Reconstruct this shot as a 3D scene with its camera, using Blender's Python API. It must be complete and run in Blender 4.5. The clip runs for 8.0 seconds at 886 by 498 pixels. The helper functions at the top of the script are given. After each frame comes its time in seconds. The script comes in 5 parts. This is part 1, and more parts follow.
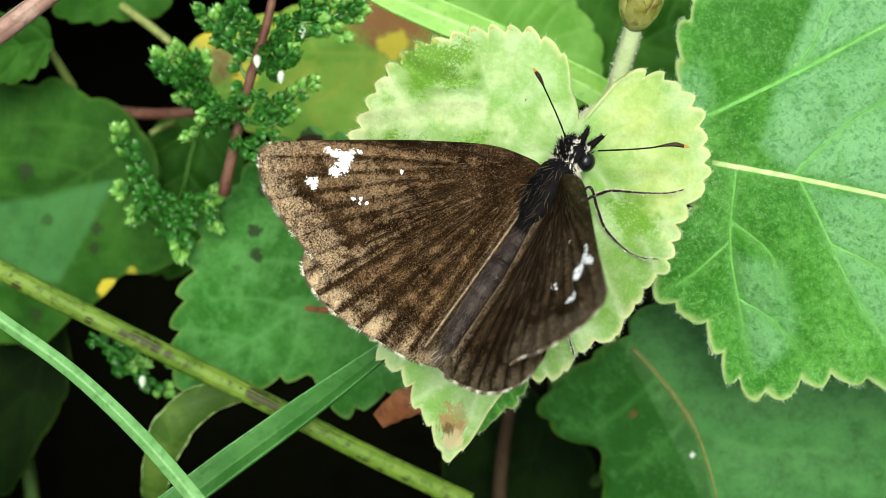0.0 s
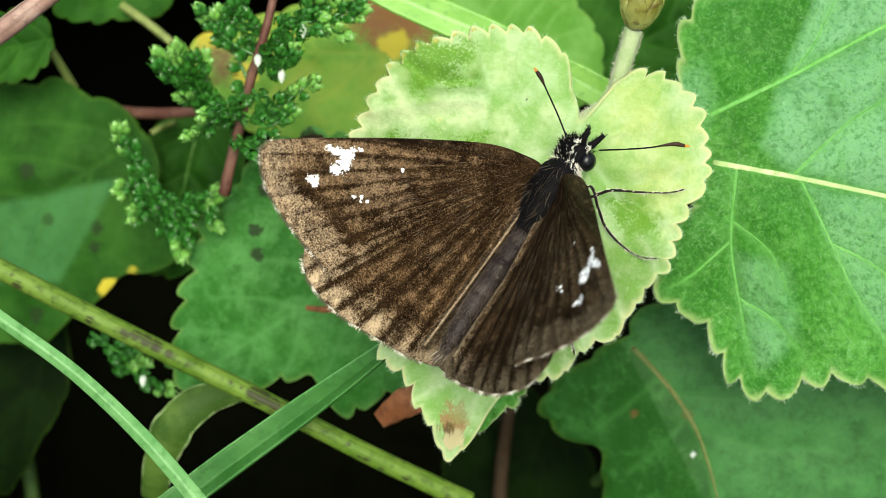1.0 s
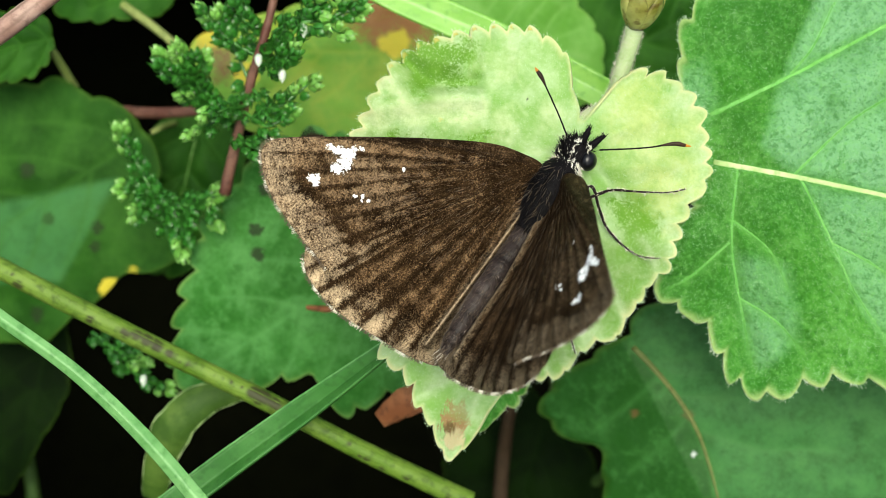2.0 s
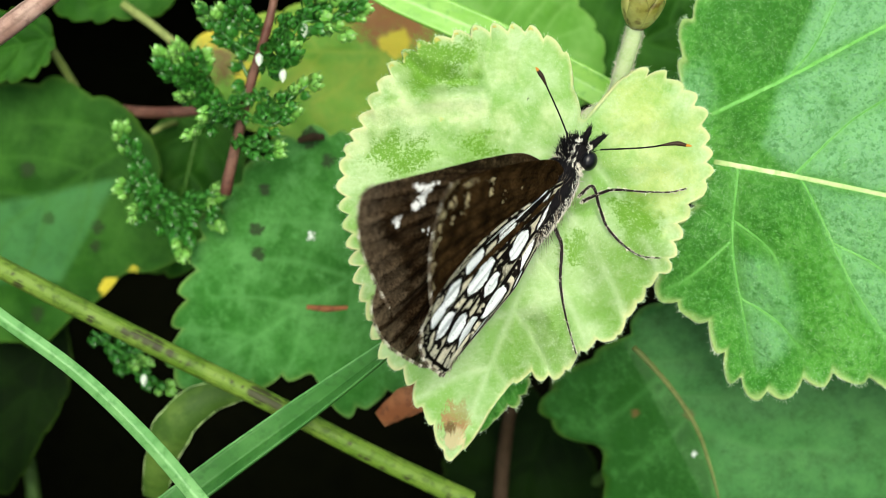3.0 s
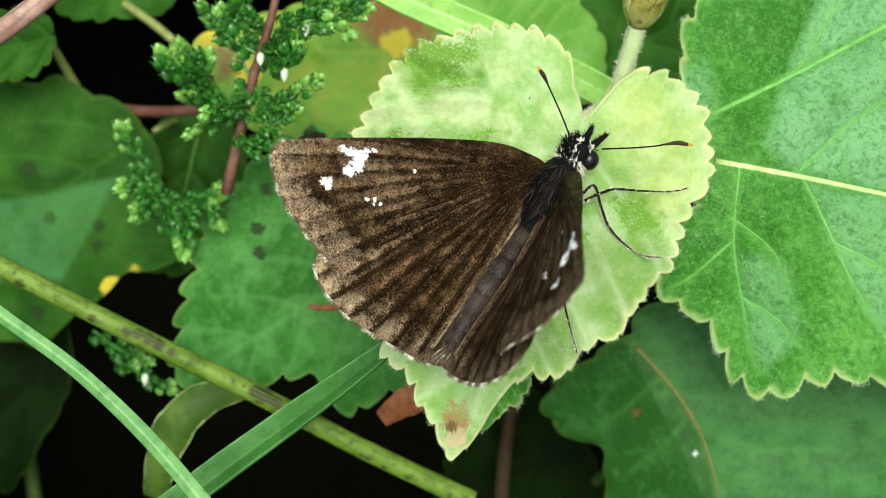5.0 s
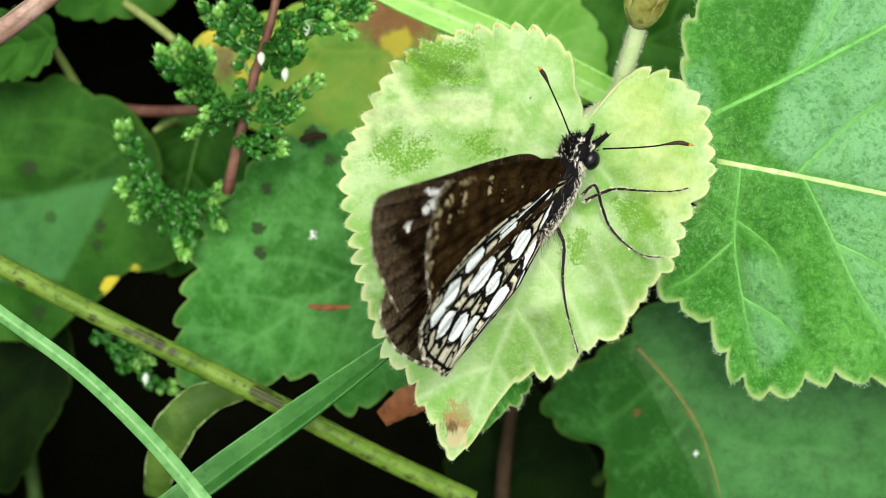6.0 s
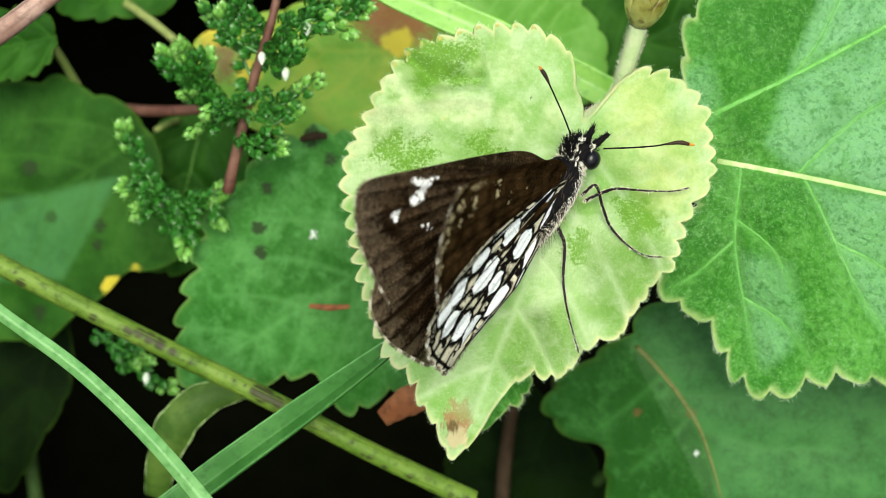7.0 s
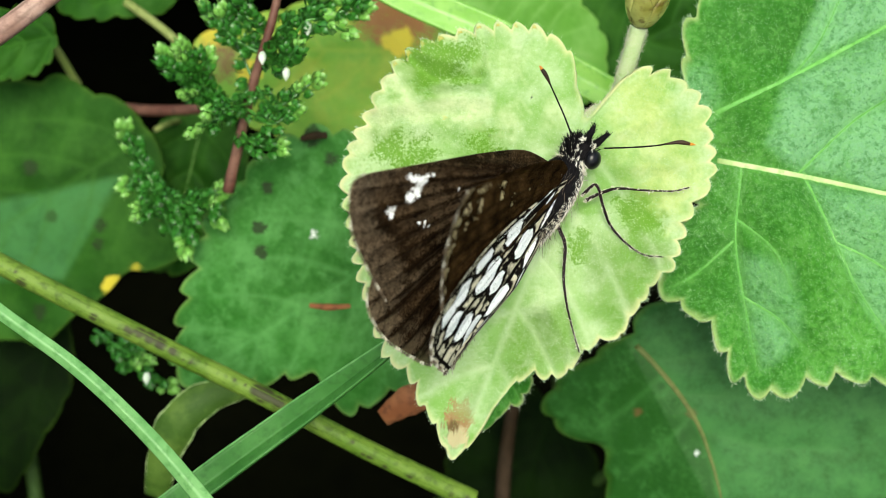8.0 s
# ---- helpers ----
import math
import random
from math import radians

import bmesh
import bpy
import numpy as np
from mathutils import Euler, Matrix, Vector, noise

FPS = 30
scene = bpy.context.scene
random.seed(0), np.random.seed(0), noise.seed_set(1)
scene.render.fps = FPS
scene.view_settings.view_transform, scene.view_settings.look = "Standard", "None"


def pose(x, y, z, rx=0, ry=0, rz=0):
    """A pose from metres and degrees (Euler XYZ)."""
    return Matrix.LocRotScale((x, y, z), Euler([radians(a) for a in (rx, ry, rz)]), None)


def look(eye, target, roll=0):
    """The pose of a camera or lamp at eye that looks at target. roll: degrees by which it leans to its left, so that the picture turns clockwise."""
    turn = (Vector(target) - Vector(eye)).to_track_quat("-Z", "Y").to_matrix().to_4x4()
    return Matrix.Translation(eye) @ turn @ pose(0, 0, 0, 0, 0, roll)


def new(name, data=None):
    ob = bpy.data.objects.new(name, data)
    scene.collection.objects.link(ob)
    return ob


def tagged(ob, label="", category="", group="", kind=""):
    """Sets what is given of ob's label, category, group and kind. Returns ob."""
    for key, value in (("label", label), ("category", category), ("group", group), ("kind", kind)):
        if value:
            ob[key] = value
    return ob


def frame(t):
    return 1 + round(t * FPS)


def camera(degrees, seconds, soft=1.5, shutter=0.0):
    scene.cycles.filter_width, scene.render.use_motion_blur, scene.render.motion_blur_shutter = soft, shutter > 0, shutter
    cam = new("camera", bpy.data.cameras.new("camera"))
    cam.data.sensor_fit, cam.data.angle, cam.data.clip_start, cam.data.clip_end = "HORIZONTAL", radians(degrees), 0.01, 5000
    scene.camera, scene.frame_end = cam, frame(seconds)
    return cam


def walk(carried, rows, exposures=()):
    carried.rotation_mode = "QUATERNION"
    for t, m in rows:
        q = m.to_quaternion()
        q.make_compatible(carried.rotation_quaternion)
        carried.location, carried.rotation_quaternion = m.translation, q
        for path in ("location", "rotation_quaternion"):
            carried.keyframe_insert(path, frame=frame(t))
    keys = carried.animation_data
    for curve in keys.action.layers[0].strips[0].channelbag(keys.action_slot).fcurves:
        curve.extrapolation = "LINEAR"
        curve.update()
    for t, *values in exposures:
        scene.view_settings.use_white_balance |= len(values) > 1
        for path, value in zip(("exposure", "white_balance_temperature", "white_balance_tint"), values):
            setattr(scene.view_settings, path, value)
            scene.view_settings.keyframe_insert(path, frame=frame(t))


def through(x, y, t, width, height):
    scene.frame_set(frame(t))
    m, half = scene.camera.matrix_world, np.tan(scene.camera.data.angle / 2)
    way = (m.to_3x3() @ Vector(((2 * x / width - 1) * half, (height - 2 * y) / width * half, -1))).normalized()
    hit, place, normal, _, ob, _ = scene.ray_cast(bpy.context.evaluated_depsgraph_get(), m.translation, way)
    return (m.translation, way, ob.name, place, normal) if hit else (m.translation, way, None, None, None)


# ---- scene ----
# A skipper butterfly on a pale toothed leaf among heather, grass and larger leaves.
# Lengths are in millimetres on a tray set square to the camera's view: x to the right,
# y up the slope, w away from the ground towards the camera. Things are placed to fit that view. The tray leans back by
# LEAN degrees.
MM = 0.001
LEAN = 35.0
TRAY = Matrix.Translation((0, 0, 0.13)) @ Matrix.Rotation(radians(LEAN), 4, "X")
DIST = 92.0

cam = camera(32.05, 8.0, soft=0.4, shutter=0.5)
cam.data.dof.use_dof, cam.data.dof.focus_distance, cam.data.dof.aperture_fstop = True, 0.0900, 52.0


def eye(sx, sy, fwd, yaw, pitch, roll):
    return TRAY @ pose(sx * MM, sy * MM, (DIST - fwd) * MM, pitch, yaw, roll)


EXPOSURE = 0.47
walk(cam, [
    (0.0, eye(0.000, 0.000, 0.00, 0, 0.000, 0.00)),
    (1.5, eye(-0.070, -0.006, 0.01, 0, -0.020, 0.025)),
    (3.0, eye(-0.126, -0.011, 0.02, 0, -0.036, 0.045)),
    (4.5, eye(-0.190, -0.017, 0.03, 0, -0.054, 0.065)),
    (6.0, eye(-0.262, -0.023, 0.04, 0, -0.062, 0.095)),
    (7.0, eye(-0.295, -0.026, 0.05, 0, -0.070, 0.115)),
    (8.0, eye(-0.323, -0.030, 0.06, 0, -0.080, 0.135)),
], exposures=[(0, EXPOSURE, 6700, 0), (8, EXPOSURE, 6700, 0)])

# ---- light: bright veiled sky with a wide soft sun nearly overhead ----
SUN_ELEVATION, SUN_TURN = 66.0, 178.0
world = bpy.data.worlds.new("sky")
scene.world = world
world.use_nodes = True
sky = world.node_tree.nodes.new("ShaderNodeTexSky")
sky.sky_type, sky.sun_disc = "NISHITA", False
sky.sun_elevation, sky.sun_rotation = radians(SUN_ELEVATION), radians(SUN_TURN)
sky.air_density, sky.dust_density = 1.0, 5.0
back = world.node_tree.nodes["Background"]
world.node_tree.links.new(sky.outputs["Color"], back.inputs["Color"])
back.inputs["Strength"].default_value = 0.14
sun = new("sun", bpy.data.lights.new("sun", "SUN"))
sun.data.energy, sun.data.angle, sun.data.color = 2.7, radians(38), (1.0, 0.97, 0.90)
sun_from = Vector((math.sin(radians(SUN_TURN)) * math.cos(radians(SUN_ELEVATION)), math.cos(radians(SUN_TURN)) * math.cos(radians(SUN_ELEVATION)), math.sin(radians(SUN_ELEVATION))))
sun.matrix_world = look(sun_from, (0, 0, 0))


# ---- materials ----
class Nodes:
    def __init__(self, name):
        self.mat = bpy.data.materials.new(name)
        self.mat.use_nodes = True
        self.tree = self.mat.node_tree
        self.bsdf = self.tree.nodes["Principled BSDF"]
        self.out = self.tree.nodes["Material Output"]

    def put(self, kind, **values):
        node = self.tree.nodes.new("ShaderNode" + kind)
        for key, value in values.items():
            setattr(node, key, value)
        return node

    def plug(self, source, target):
        self.tree.links.new(source, target)

    def value(self, source, target):
        if hasattr(source, "is_output"):
            self.plug(source, target)
        else:
            target.default_value = source

    def coords(self):
        return self.put("TexCoord").outputs["Object"]

    def noise(self, scale, detail=4.0, rough=0.55, warp=0.0):
        node = self.put("TexNoise")
        node.inputs["Scale"].default_value = scale
        node.inputs["Detail"].default_value = detail
        node.inputs["Roughness"].default_value = rough
        node.inputs["Distortion"].default_value = warp
        self.plug(self.coords(), node.inputs["Vector"])
        return node.outputs["Fac"]

    def cells(self, scale, feature="DISTANCE_TO_EDGE", warp=0.0):
        node = self.put("TexVoronoi", feature=feature)
        node.inputs["Scale"].default_value = scale
        where = self.coords()
        if warp:
            wobble = self.put("TexNoise")
            wobble.inputs["Scale"].default_value = scale * 1.3
            wobble.inputs["Detail"].default_value = 3.0
            self.plug(self.coords(), wobble.inputs["Vector"])
            push = self.put("VectorMath", operation="MULTIPLY_ADD")
            self.plug(wobble.outputs["Color"], push.inputs[0])
            push.inputs[1].default_value = (warp * 2, warp * 2, warp * 2)
            self.plug(where, push.inputs[2])
            where = push.outputs[0]
        self.plug(where, node.inputs["Vector"])
        return node.outputs["Distance"]

    def attr(self, name):
        return self.put("Attribute", attribute_name=name)

    def span(self, source, a, b, c=0.0, d=1.0):
        node = self.put("MapRange")
        self.plug(source, node.inputs["Value"])
        for key, value in (("From Min", a), ("From Max", b), ("To Min", c), ("To Max", d)):
            node.inputs[key].default_value = value
        return node.outputs["Result"]

    def math(self, op, a, b=0.0):
        node = self.put("Math", operation=op)
        self.value(a, node.inputs[0])
        self.value(b, node.inputs[1])
        return node.outputs[0]

    def mix(self, fac, a, b, blend="MIX"):
        node = self.put("Mix", data_type="RGBA", blend_type=blend)
        self.value(fac, node.inputs[0])
        for socket, v in ((node.inputs[6], a), (node.inputs[7], b)):
            if isinstance(v, tuple):
                socket.default_value = (*v, 1.0)
            else:
                self.plug(v, socket)
        return node.outputs[2]

    def bump(self, height, distance, strength=1.0, after=None):
        node = self.put("Bump")
        node.inputs["Distance"].default_value = distance
        node.inputs["Strength"].default_value = strength
        self.plug(height, node.inputs["Height"])
        if after:
            self.plug(after, node.inputs["Normal"])
        return node.outputs["Normal"]

    def finish(self, colour, rough, normal=None, gloss=0.5, through=0.0, through_colour=None, sheen=0.0):
        self.value(colour if not isinstance(colour, tuple) else (*colour, 1.0), self.bsdf.inputs["Base Color"])
        self.value(rough, self.bsdf.inputs["Roughness"])
        self.bsdf.inputs["Specular IOR Level"].default_value = gloss
        self.bsdf.inputs["Sheen Weight"].default_value = sheen
        if normal:
            self.plug(normal, self.bsdf.inputs["Normal"])
        if through:
            leak = self.put("BsdfTranslucent")
            self.value(through_colour or colour, leak.inputs["Color"])
            if normal:
                self.plug(normal, leak.inputs["Normal"])
            blend = self.put("MixShader")
            blend.inputs[0].default_value = through
            self.plug(self.bsdf.outputs[0], blend.inputs[1])
            self.plug(leak.outputs[0], blend.inputs[2])
            self.plug(blend.outputs[0], self.out.inputs["Surface"])
        return self.mat


def leaf_material(name, base, dark, light, rough=0.5, gloss=0.4, patch=260.0, rim=(0.45, 0.5, 0.12), rim_amount=0.6, speck=0.5, through=0.28, sheen=0.0, net_amount=0.2, relief_size=0.00006, mottle=0.3, cell=2600.0, zones=0.6, stipple=0.0, stipple_size=330.0, quilt=False):
    n = Nodes(name)
    broad = n.noise(patch, 5.0, 0.65, 0.15)
    fine = n.noise(2900.0, 6.0, 0.8)
    c = n.mix(n.span(broad, 0.38, 0.66), dark, base)
    c = n.mix(n.span(n.noise(patch * 2.2, 5.0, 0.6), 0.46, 0.62, 0.0, zones), c, light)
    grainy = n.attr("mark_grain").outputs["Fac"]
    mid = n.noise(620.0, 6.0, 0.7, 0.1)
    field = n.math("MULTIPLY", n.math("SUBTRACT", 1.0, grainy), n.attr("mark").outputs["Fac"])
    c = n.mix(n.math("MULTIPLY", field, n.span(mid, 0.3, 0.6, 0.7, 1.0)), c, n.attr("mark_colour").outputs["Color"])
    c = n.mix(n.span(fine, 0.36, 0.48, speck, 0.0), c, dark)
    c = n.mix(n.span(fine, 0.54, 0.66, 0.0, speck), c, light)
    c = n.mix(n.span(mid, 0.50, 0.64, 0.0, mottle), c, light)
    c = n.mix(n.span(mid, 0.36, 0.48, mottle, 0.0), c, dark)
    if stipple:
        patchy = n.math("ADD", n.math("MULTIPLY", n.noise(stipple_size, 3.0, 0.6, 0.2), 0.62), n.math("MULTIPLY", n.noise(5200.0, 3.0, 0.8), 0.38))
        c = n.mix(n.span(patchy, 0.53, 0.58, 0.0, stipple), c, dark)
        c = n.mix(n.span(patchy, 0.42, 0.47, stipple * 0.5, 0.0), c, light)
    net = n.cells(cell, warp=0.0003 if quilt else 0.0)
    c = n.mix(n.span(net, 0.0, 0.07, net_amount, 0.0), c, light)
    c = n.mix(n.math("MULTIPLY", n.attr("vein").outputs["Fac"], 0.4), c, light)
    c = n.mix(n.math("MULTIPLY", n.attr("rim").outputs["Fac"], rim_amount), c, rim)
    speckle = n.math("ADD", n.noise(5600.0, 4.0, 0.8), n.math("MULTIPLY", n.attr("mark").outputs["Fac"], 0.25))
    spotted = n.math("MULTIPLY", grainy, n.span(n.attr("mark").outputs["Fac"], 0.03, 0.4))
    c = n.mix(n.math("MULTIPLY", spotted, n.span(speckle, 0.55, 0.66, 0.0, 0.9)), c, n.attr("mark_colour").outputs["Color"])
    relief = n.math("ADD", n.math("MULTIPLY", n.span(net, 0.0, 0.3), net_amount * 1.5), fine)
    normal = n.bump(relief, relief_size, 0.8)
    if quilt:
        # the blade bulges between the smallest veins
        normal = n.bump(n.math("ADD", n.span(net, 0.0, 0.35), n.math("MULTIPLY", n.noise(2300.0, 3.0, 0.6), 0.8)), 0.00010, 0.35, normal)
    return n.finish(c, n.span(fine, 0.3, 0.7, rough - 0.1, rough + 0.12), normal, gloss, through, None, sheen)


pale_leaf = leaf_material("pale_leaf", (0.395, 0.605, 0.225), (0.21, 0.445, 0.075), (0.62, 0.75, 0.46), 0.6, 0.25, 150.0, (0.74, 0.72, 0.38), 0.8, 0.25, 0.3, 0.0, 0.0, 0.00014, 0.35, 2600.0, 0.5, 0.2, 300.0)
green_leaf = leaf_material("green_leaf", (0.072, 0.30, 0.020), (0.026, 0.175, 0.006), (0.15, 0.43, 0.085), 0.42, 0.30, 90.0, (0.42, 0.56, 0.20), 0.85, 0.85, 0.22, 0.0, 0.14, 0.00020, 0.3, 1150.0, 0.25, 0.6, 2100.0, quilt=True)
# back leaves: their shade is put into a darkened base colour
dimmed_leaf = leaf_material("dimmed_leaf", (0.022, 0.092, 0.008), (0.010, 0.050, 0.003), (0.040, 0.130, 0.015), 0.55, 0.08, 110.0, (0.16, 0.24, 0.03), 0.15, 0.3, 0.2, 0.0, 0.05)
# nearly black green that carries deep shade in the colour itself
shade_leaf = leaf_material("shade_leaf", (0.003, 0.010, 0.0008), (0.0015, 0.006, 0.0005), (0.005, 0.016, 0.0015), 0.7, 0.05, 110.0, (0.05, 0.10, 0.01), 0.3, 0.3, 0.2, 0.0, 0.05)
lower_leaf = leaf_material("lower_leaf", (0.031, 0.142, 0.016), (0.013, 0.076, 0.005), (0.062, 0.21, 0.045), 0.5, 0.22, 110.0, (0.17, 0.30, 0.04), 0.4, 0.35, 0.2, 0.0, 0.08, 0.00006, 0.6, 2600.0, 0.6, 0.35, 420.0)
mid_leaf = leaf_material("mid_leaf", (0.048, 0.200, 0.030), (0.018, 0.105, 0.008), (0.095, 0.28, 0.072), 0.5, 0.1, 110.0, (0.30, 0.42, 0.10), 0.35, 0.35, 0.2, 0.0, 0.08, 0.00006, 0.6, 2600.0, 0.6, 0.35, 420.0)
yellow_leaf = leaf_material("yellow_leaf", (0.20, 0.42, 0.042), (0.12, 0.31, 0.024), (0.32, 0.42, 0.05), 0.5, 0.3, 110.0, (0.4, 0.42, 0.05), 0.3, 0.2, 0.3, 0.0, 0.05)
light_leaf = leaf_material("light_leaf", (0.15, 0.38, 0.055), (0.10, 0.30, 0.03), (0.21, 0.43, 0.10), 0.5, 0.2, 110.0, (0.3, 0.45, 0.1), 0.2, 0.2, 0.3, 0.0, 0.03)
olive_leaf = leaf_material("olive_leaf", (0.068, 0.145, 0.015), (0.036, 0.09, 0.008), (0.12, 0.20, 0.034), 0.55, 0.3, 200.0, (0.3, 0.36, 0.1), 0.5, 0.4, 0.2, 0.0, 0.05)


def stalk_material(name, base, dark, light, stretch=(1, 1, 1), rough=0.5, gloss=0.18, fine=1800.0):
    n = Nodes(name)
    a = n.noise(300.0, 4.0)
    b = n.noise(fine, 4.0)
    c = n.mix(n.span(a, 0.4, 0.65), base, light)
    c = n.mix(n.span(b, 0.5, 0.7, 0.0, 0.7), c, dark)
    c = n.mix(n.attr("mark").outputs["Fac"], c, n.attr("mark_colour").outputs["Color"])
    return n.finish(c, rough, n.bump(b, 0.00008, 0.6), gloss)


vein_pale = stalk_material("vein_pale", (0.32, 0.47, 0.17), (0.17, 0.34, 0.08), (0.48, 0.56, 0.28))
vein_green = stalk_material("vein_green", (0.105, 0.33, 0.058), (0.07, 0.25, 0.035), (0.16, 0.40, 0.10))
rib_brown = stalk_material("rib_brown", (0.105, 0.135, 0.035), (0.07, 0.085, 0.02), (0.15, 0.17, 0.05))
vein_deep = stalk_material("vein_deep", (0.09, 0.20, 0.04), (0.06, 0.15, 0.03), (0.14, 0.23, 0.06))
stalk_green = stalk_material("stalk_green", (0.074, 0.145, 0.013), (0.025, 0.05, 0.005), (0.13, 0.21, 0.03))
grass_pale = stalk_material("grass_pale", (0.088, 0.245, 0.066), (0.05, 0.165, 0.035), (0.15, 0.33, 0.11), (1, 1, 1), 0.4, 0.3)
grass_green = stalk_material("grass_green", (0.030, 0.118, 0.019), (0.017, 0.078, 0.010), (0.055, 0.17, 0.036), (1, 1, 1), 0.42, 0.25)
grass_bright = stalk_material("grass_bright", (0.14, 0.35, 0.035), (0.08, 0.25, 0.025), (0.20, 0.42, 0.065), (1, 1, 1), 0.4, 0.5)
stalk_pale = stalk_material("stalk_pale", (0.42, 0.54, 0.26), (0.24, 0.38, 0.10), (0.56, 0.64, 0.40))
twig_red = stalk_material("twig_red", (0.095, 0.036, 0.024), (0.04, 0.018, 0.012), (0.17, 0.085, 0.058), (1, 1, 1), 0.6, 0.3)
twig_pink = stalk_material("twig_pink", (0.27, 0.155, 0.12), (0.13, 0.065, 0.05), (0.42, 0.29, 0.235), (1, 1, 1), 0.6, 0.3)
heather_green = stalk_material("heather_green", (0.022, 0.125, 0.011), (0.007, 0.05, 0.004), (0.065, 0.23, 0.03), (1, 1, 1), 0.35, 0.6)
heather_tip = stalk_material("heather_tip", (0.13, 0.34, 0.05), (0.07, 0.22, 0.025), (0.30, 0.48, 0.15), (1, 1, 1), 0.35, 0.6)
petal_white = stalk_material("petal_white", (0.48, 0.57, 0.44), (0.22, 0.38, 0.17), (0.80, 0.84, 0.80), (1, 1, 1), 0.35, 0.5)
calyx_green = stalk_material("calyx_green", (0.13, 0.125, 0.014), (0.06, 0.024, 0.006), (0.36, 0.37, 0.11), (1, 1, 1), 0.25, 0.7)
stalk_olive = stalk_material("stalk_olive", (0.15, 0.20, 0.05), (0.09, 0.12, 0.03), (0.24, 0.28, 0.09))
# dim stems: the shade they lie in is part of these colours
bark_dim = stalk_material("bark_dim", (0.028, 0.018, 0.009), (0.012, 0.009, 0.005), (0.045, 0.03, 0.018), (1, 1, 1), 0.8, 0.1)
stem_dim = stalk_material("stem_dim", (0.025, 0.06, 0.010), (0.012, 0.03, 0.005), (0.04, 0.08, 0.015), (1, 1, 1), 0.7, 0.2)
dead_brown = stalk_material("dead_brown", (0.17, 0.06, 0.022), (0.08, 0.03, 0.014), (0.28, 0.12, 0.05), (1, 1, 1), 0.7, 0.2)
hair_green = stalk_material("hair_green", (0.27, 0.52, 0.22), (0.17, 0.38, 0.12), (0.40, 0.62, 0.36), (1, 1, 1), 0.5, 0.3)
hair_white = stalk_material("hair_white", (0.50, 0.68, 0.40), (0.4, 0.58, 0.3), (0.66, 0.78, 0.58), (1, 1, 1), 0.5, 0.3)
# far darker than humus itself, to stand for the shade under the leaves
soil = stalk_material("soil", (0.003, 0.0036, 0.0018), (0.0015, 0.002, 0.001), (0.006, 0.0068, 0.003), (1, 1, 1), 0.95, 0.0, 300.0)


def wing_material(name):
    """Wing scales: a dark ground, dusted with paler scales, and chalk-white marks with ragged edges."""
    n = Nodes(name)
    fine = n.noise(9000.0, 3.0, 0.75)
    grain = n.noise(19000.0, 2.0, 0.7)
    ground = n.attr("pattern").outputs["Color"]
    c = n.mix(n.span(fine, 0.42, 0.56, 0.85, 0.0), ground, n.mix(1.0, ground, (0.3, 0.27, 0.25), "MULTIPLY"))
    level = n.math("SUBTRACT", 0.70, n.math("MULTIPLY", n.attr("dust").outputs["Fac"], 0.40))
    clumps = n.noise(2600.0, 4.0, 0.7)
    scales = n.math("ADD", n.math("ADD", n.math("MULTIPLY", grain, 0.34), n.math("MULTIPLY", fine, 0.36)), n.math("MULTIPLY", clumps, 0.30))
    some = n.math("MULTIPLY", n.math("SUBTRACT", scales, level), 5.0)
    clamp = n.span(some, 0.0, 1.0, 0.0, 0.72)
    c = n.mix(clamp, c, n.attr("dust_colour").outputs["Color"])
    # sparse pale specks paint glints onto the upper scales
    c = n.mix(n.math("MULTIPLY", n.attr("shine").outputs["Fac"], n.span(n.noise(13000.0, 2.0, 0.6), 0.63, 0.70, 0.0, 0.45)), c, n.attr("dust_colour").outputs["Color"])
    edge = n.math("ADD", n.attr("chalk").outputs["Fac"], n.math("MULTIPLY", n.math("SUBTRACT", n.noise(7000.0, 3.0, 0.8), 0.57), 2.4))
    c = n.mix(n.span(edge, 0.46, 0.56), c, n.mix(n.span(fine, 0.35, 0.65), (0.84, 0.86, 0.86), (0.93, 0.94, 0.94)))
    # the upper scales shine like dull metal; the chalk marks and the underside are matt
    shine = n.math("MULTIPLY", n.attr("shine").outputs["Fac"], n.span(edge, 0.46, 0.56, 1.0, 0.0))
    n.plug(n.math("MULTIPLY", shine, n.span(clamp, 0.0, 0.7, 0.46, 0.9)), n.bsdf.inputs["Metallic"])
    return n.finish(c, 0.46, n.bump(fine, 0.00005, 0.7), 0.0, 0.03)


wing_scales = wing_material("wing_scales")
fur_dark = stalk_material("fur_dark", (0.0045, 0.0042, 0.0045), (0.0025, 0.0025, 0.0025), (0.010, 0.009, 0.010), (1, 1, 1), 0.5, 0.03, 4000.0)
fur_brown = stalk_material("fur_brown", (0.07, 0.05, 0.03), (0.03, 0.02, 0.012), (0.15, 0.11, 0.07), (1, 1, 1), 0.5, 0.4, 4000.0)
fur_grey = stalk_material("fur_grey", (0.18, 0.15, 0.135), (0.08, 0.065, 0.06), (0.32, 0.28, 0.25), (1, 1, 1), 0.5, 0.2, 4000.0)
fur_white = stalk_material("fur_white", (0.62, 0.58, 0.46), (0.4, 0.36, 0.28), (0.8, 0.78, 0.7), (1, 1, 1), 0.5, 0.3, 4000.0)
abdomen_skin = stalk_material("abdomen_skin", (0.015, 0.0105, 0.0095), (0.004, 0.0028, 0.0026), (0.046, 0.035, 0.031), (1, 1, 1), 0.42, 0.12, 5200.0)
eye_black = Nodes("eye_black").finish((0.004, 0.004, 0.005), 0.28, None, 0.35)
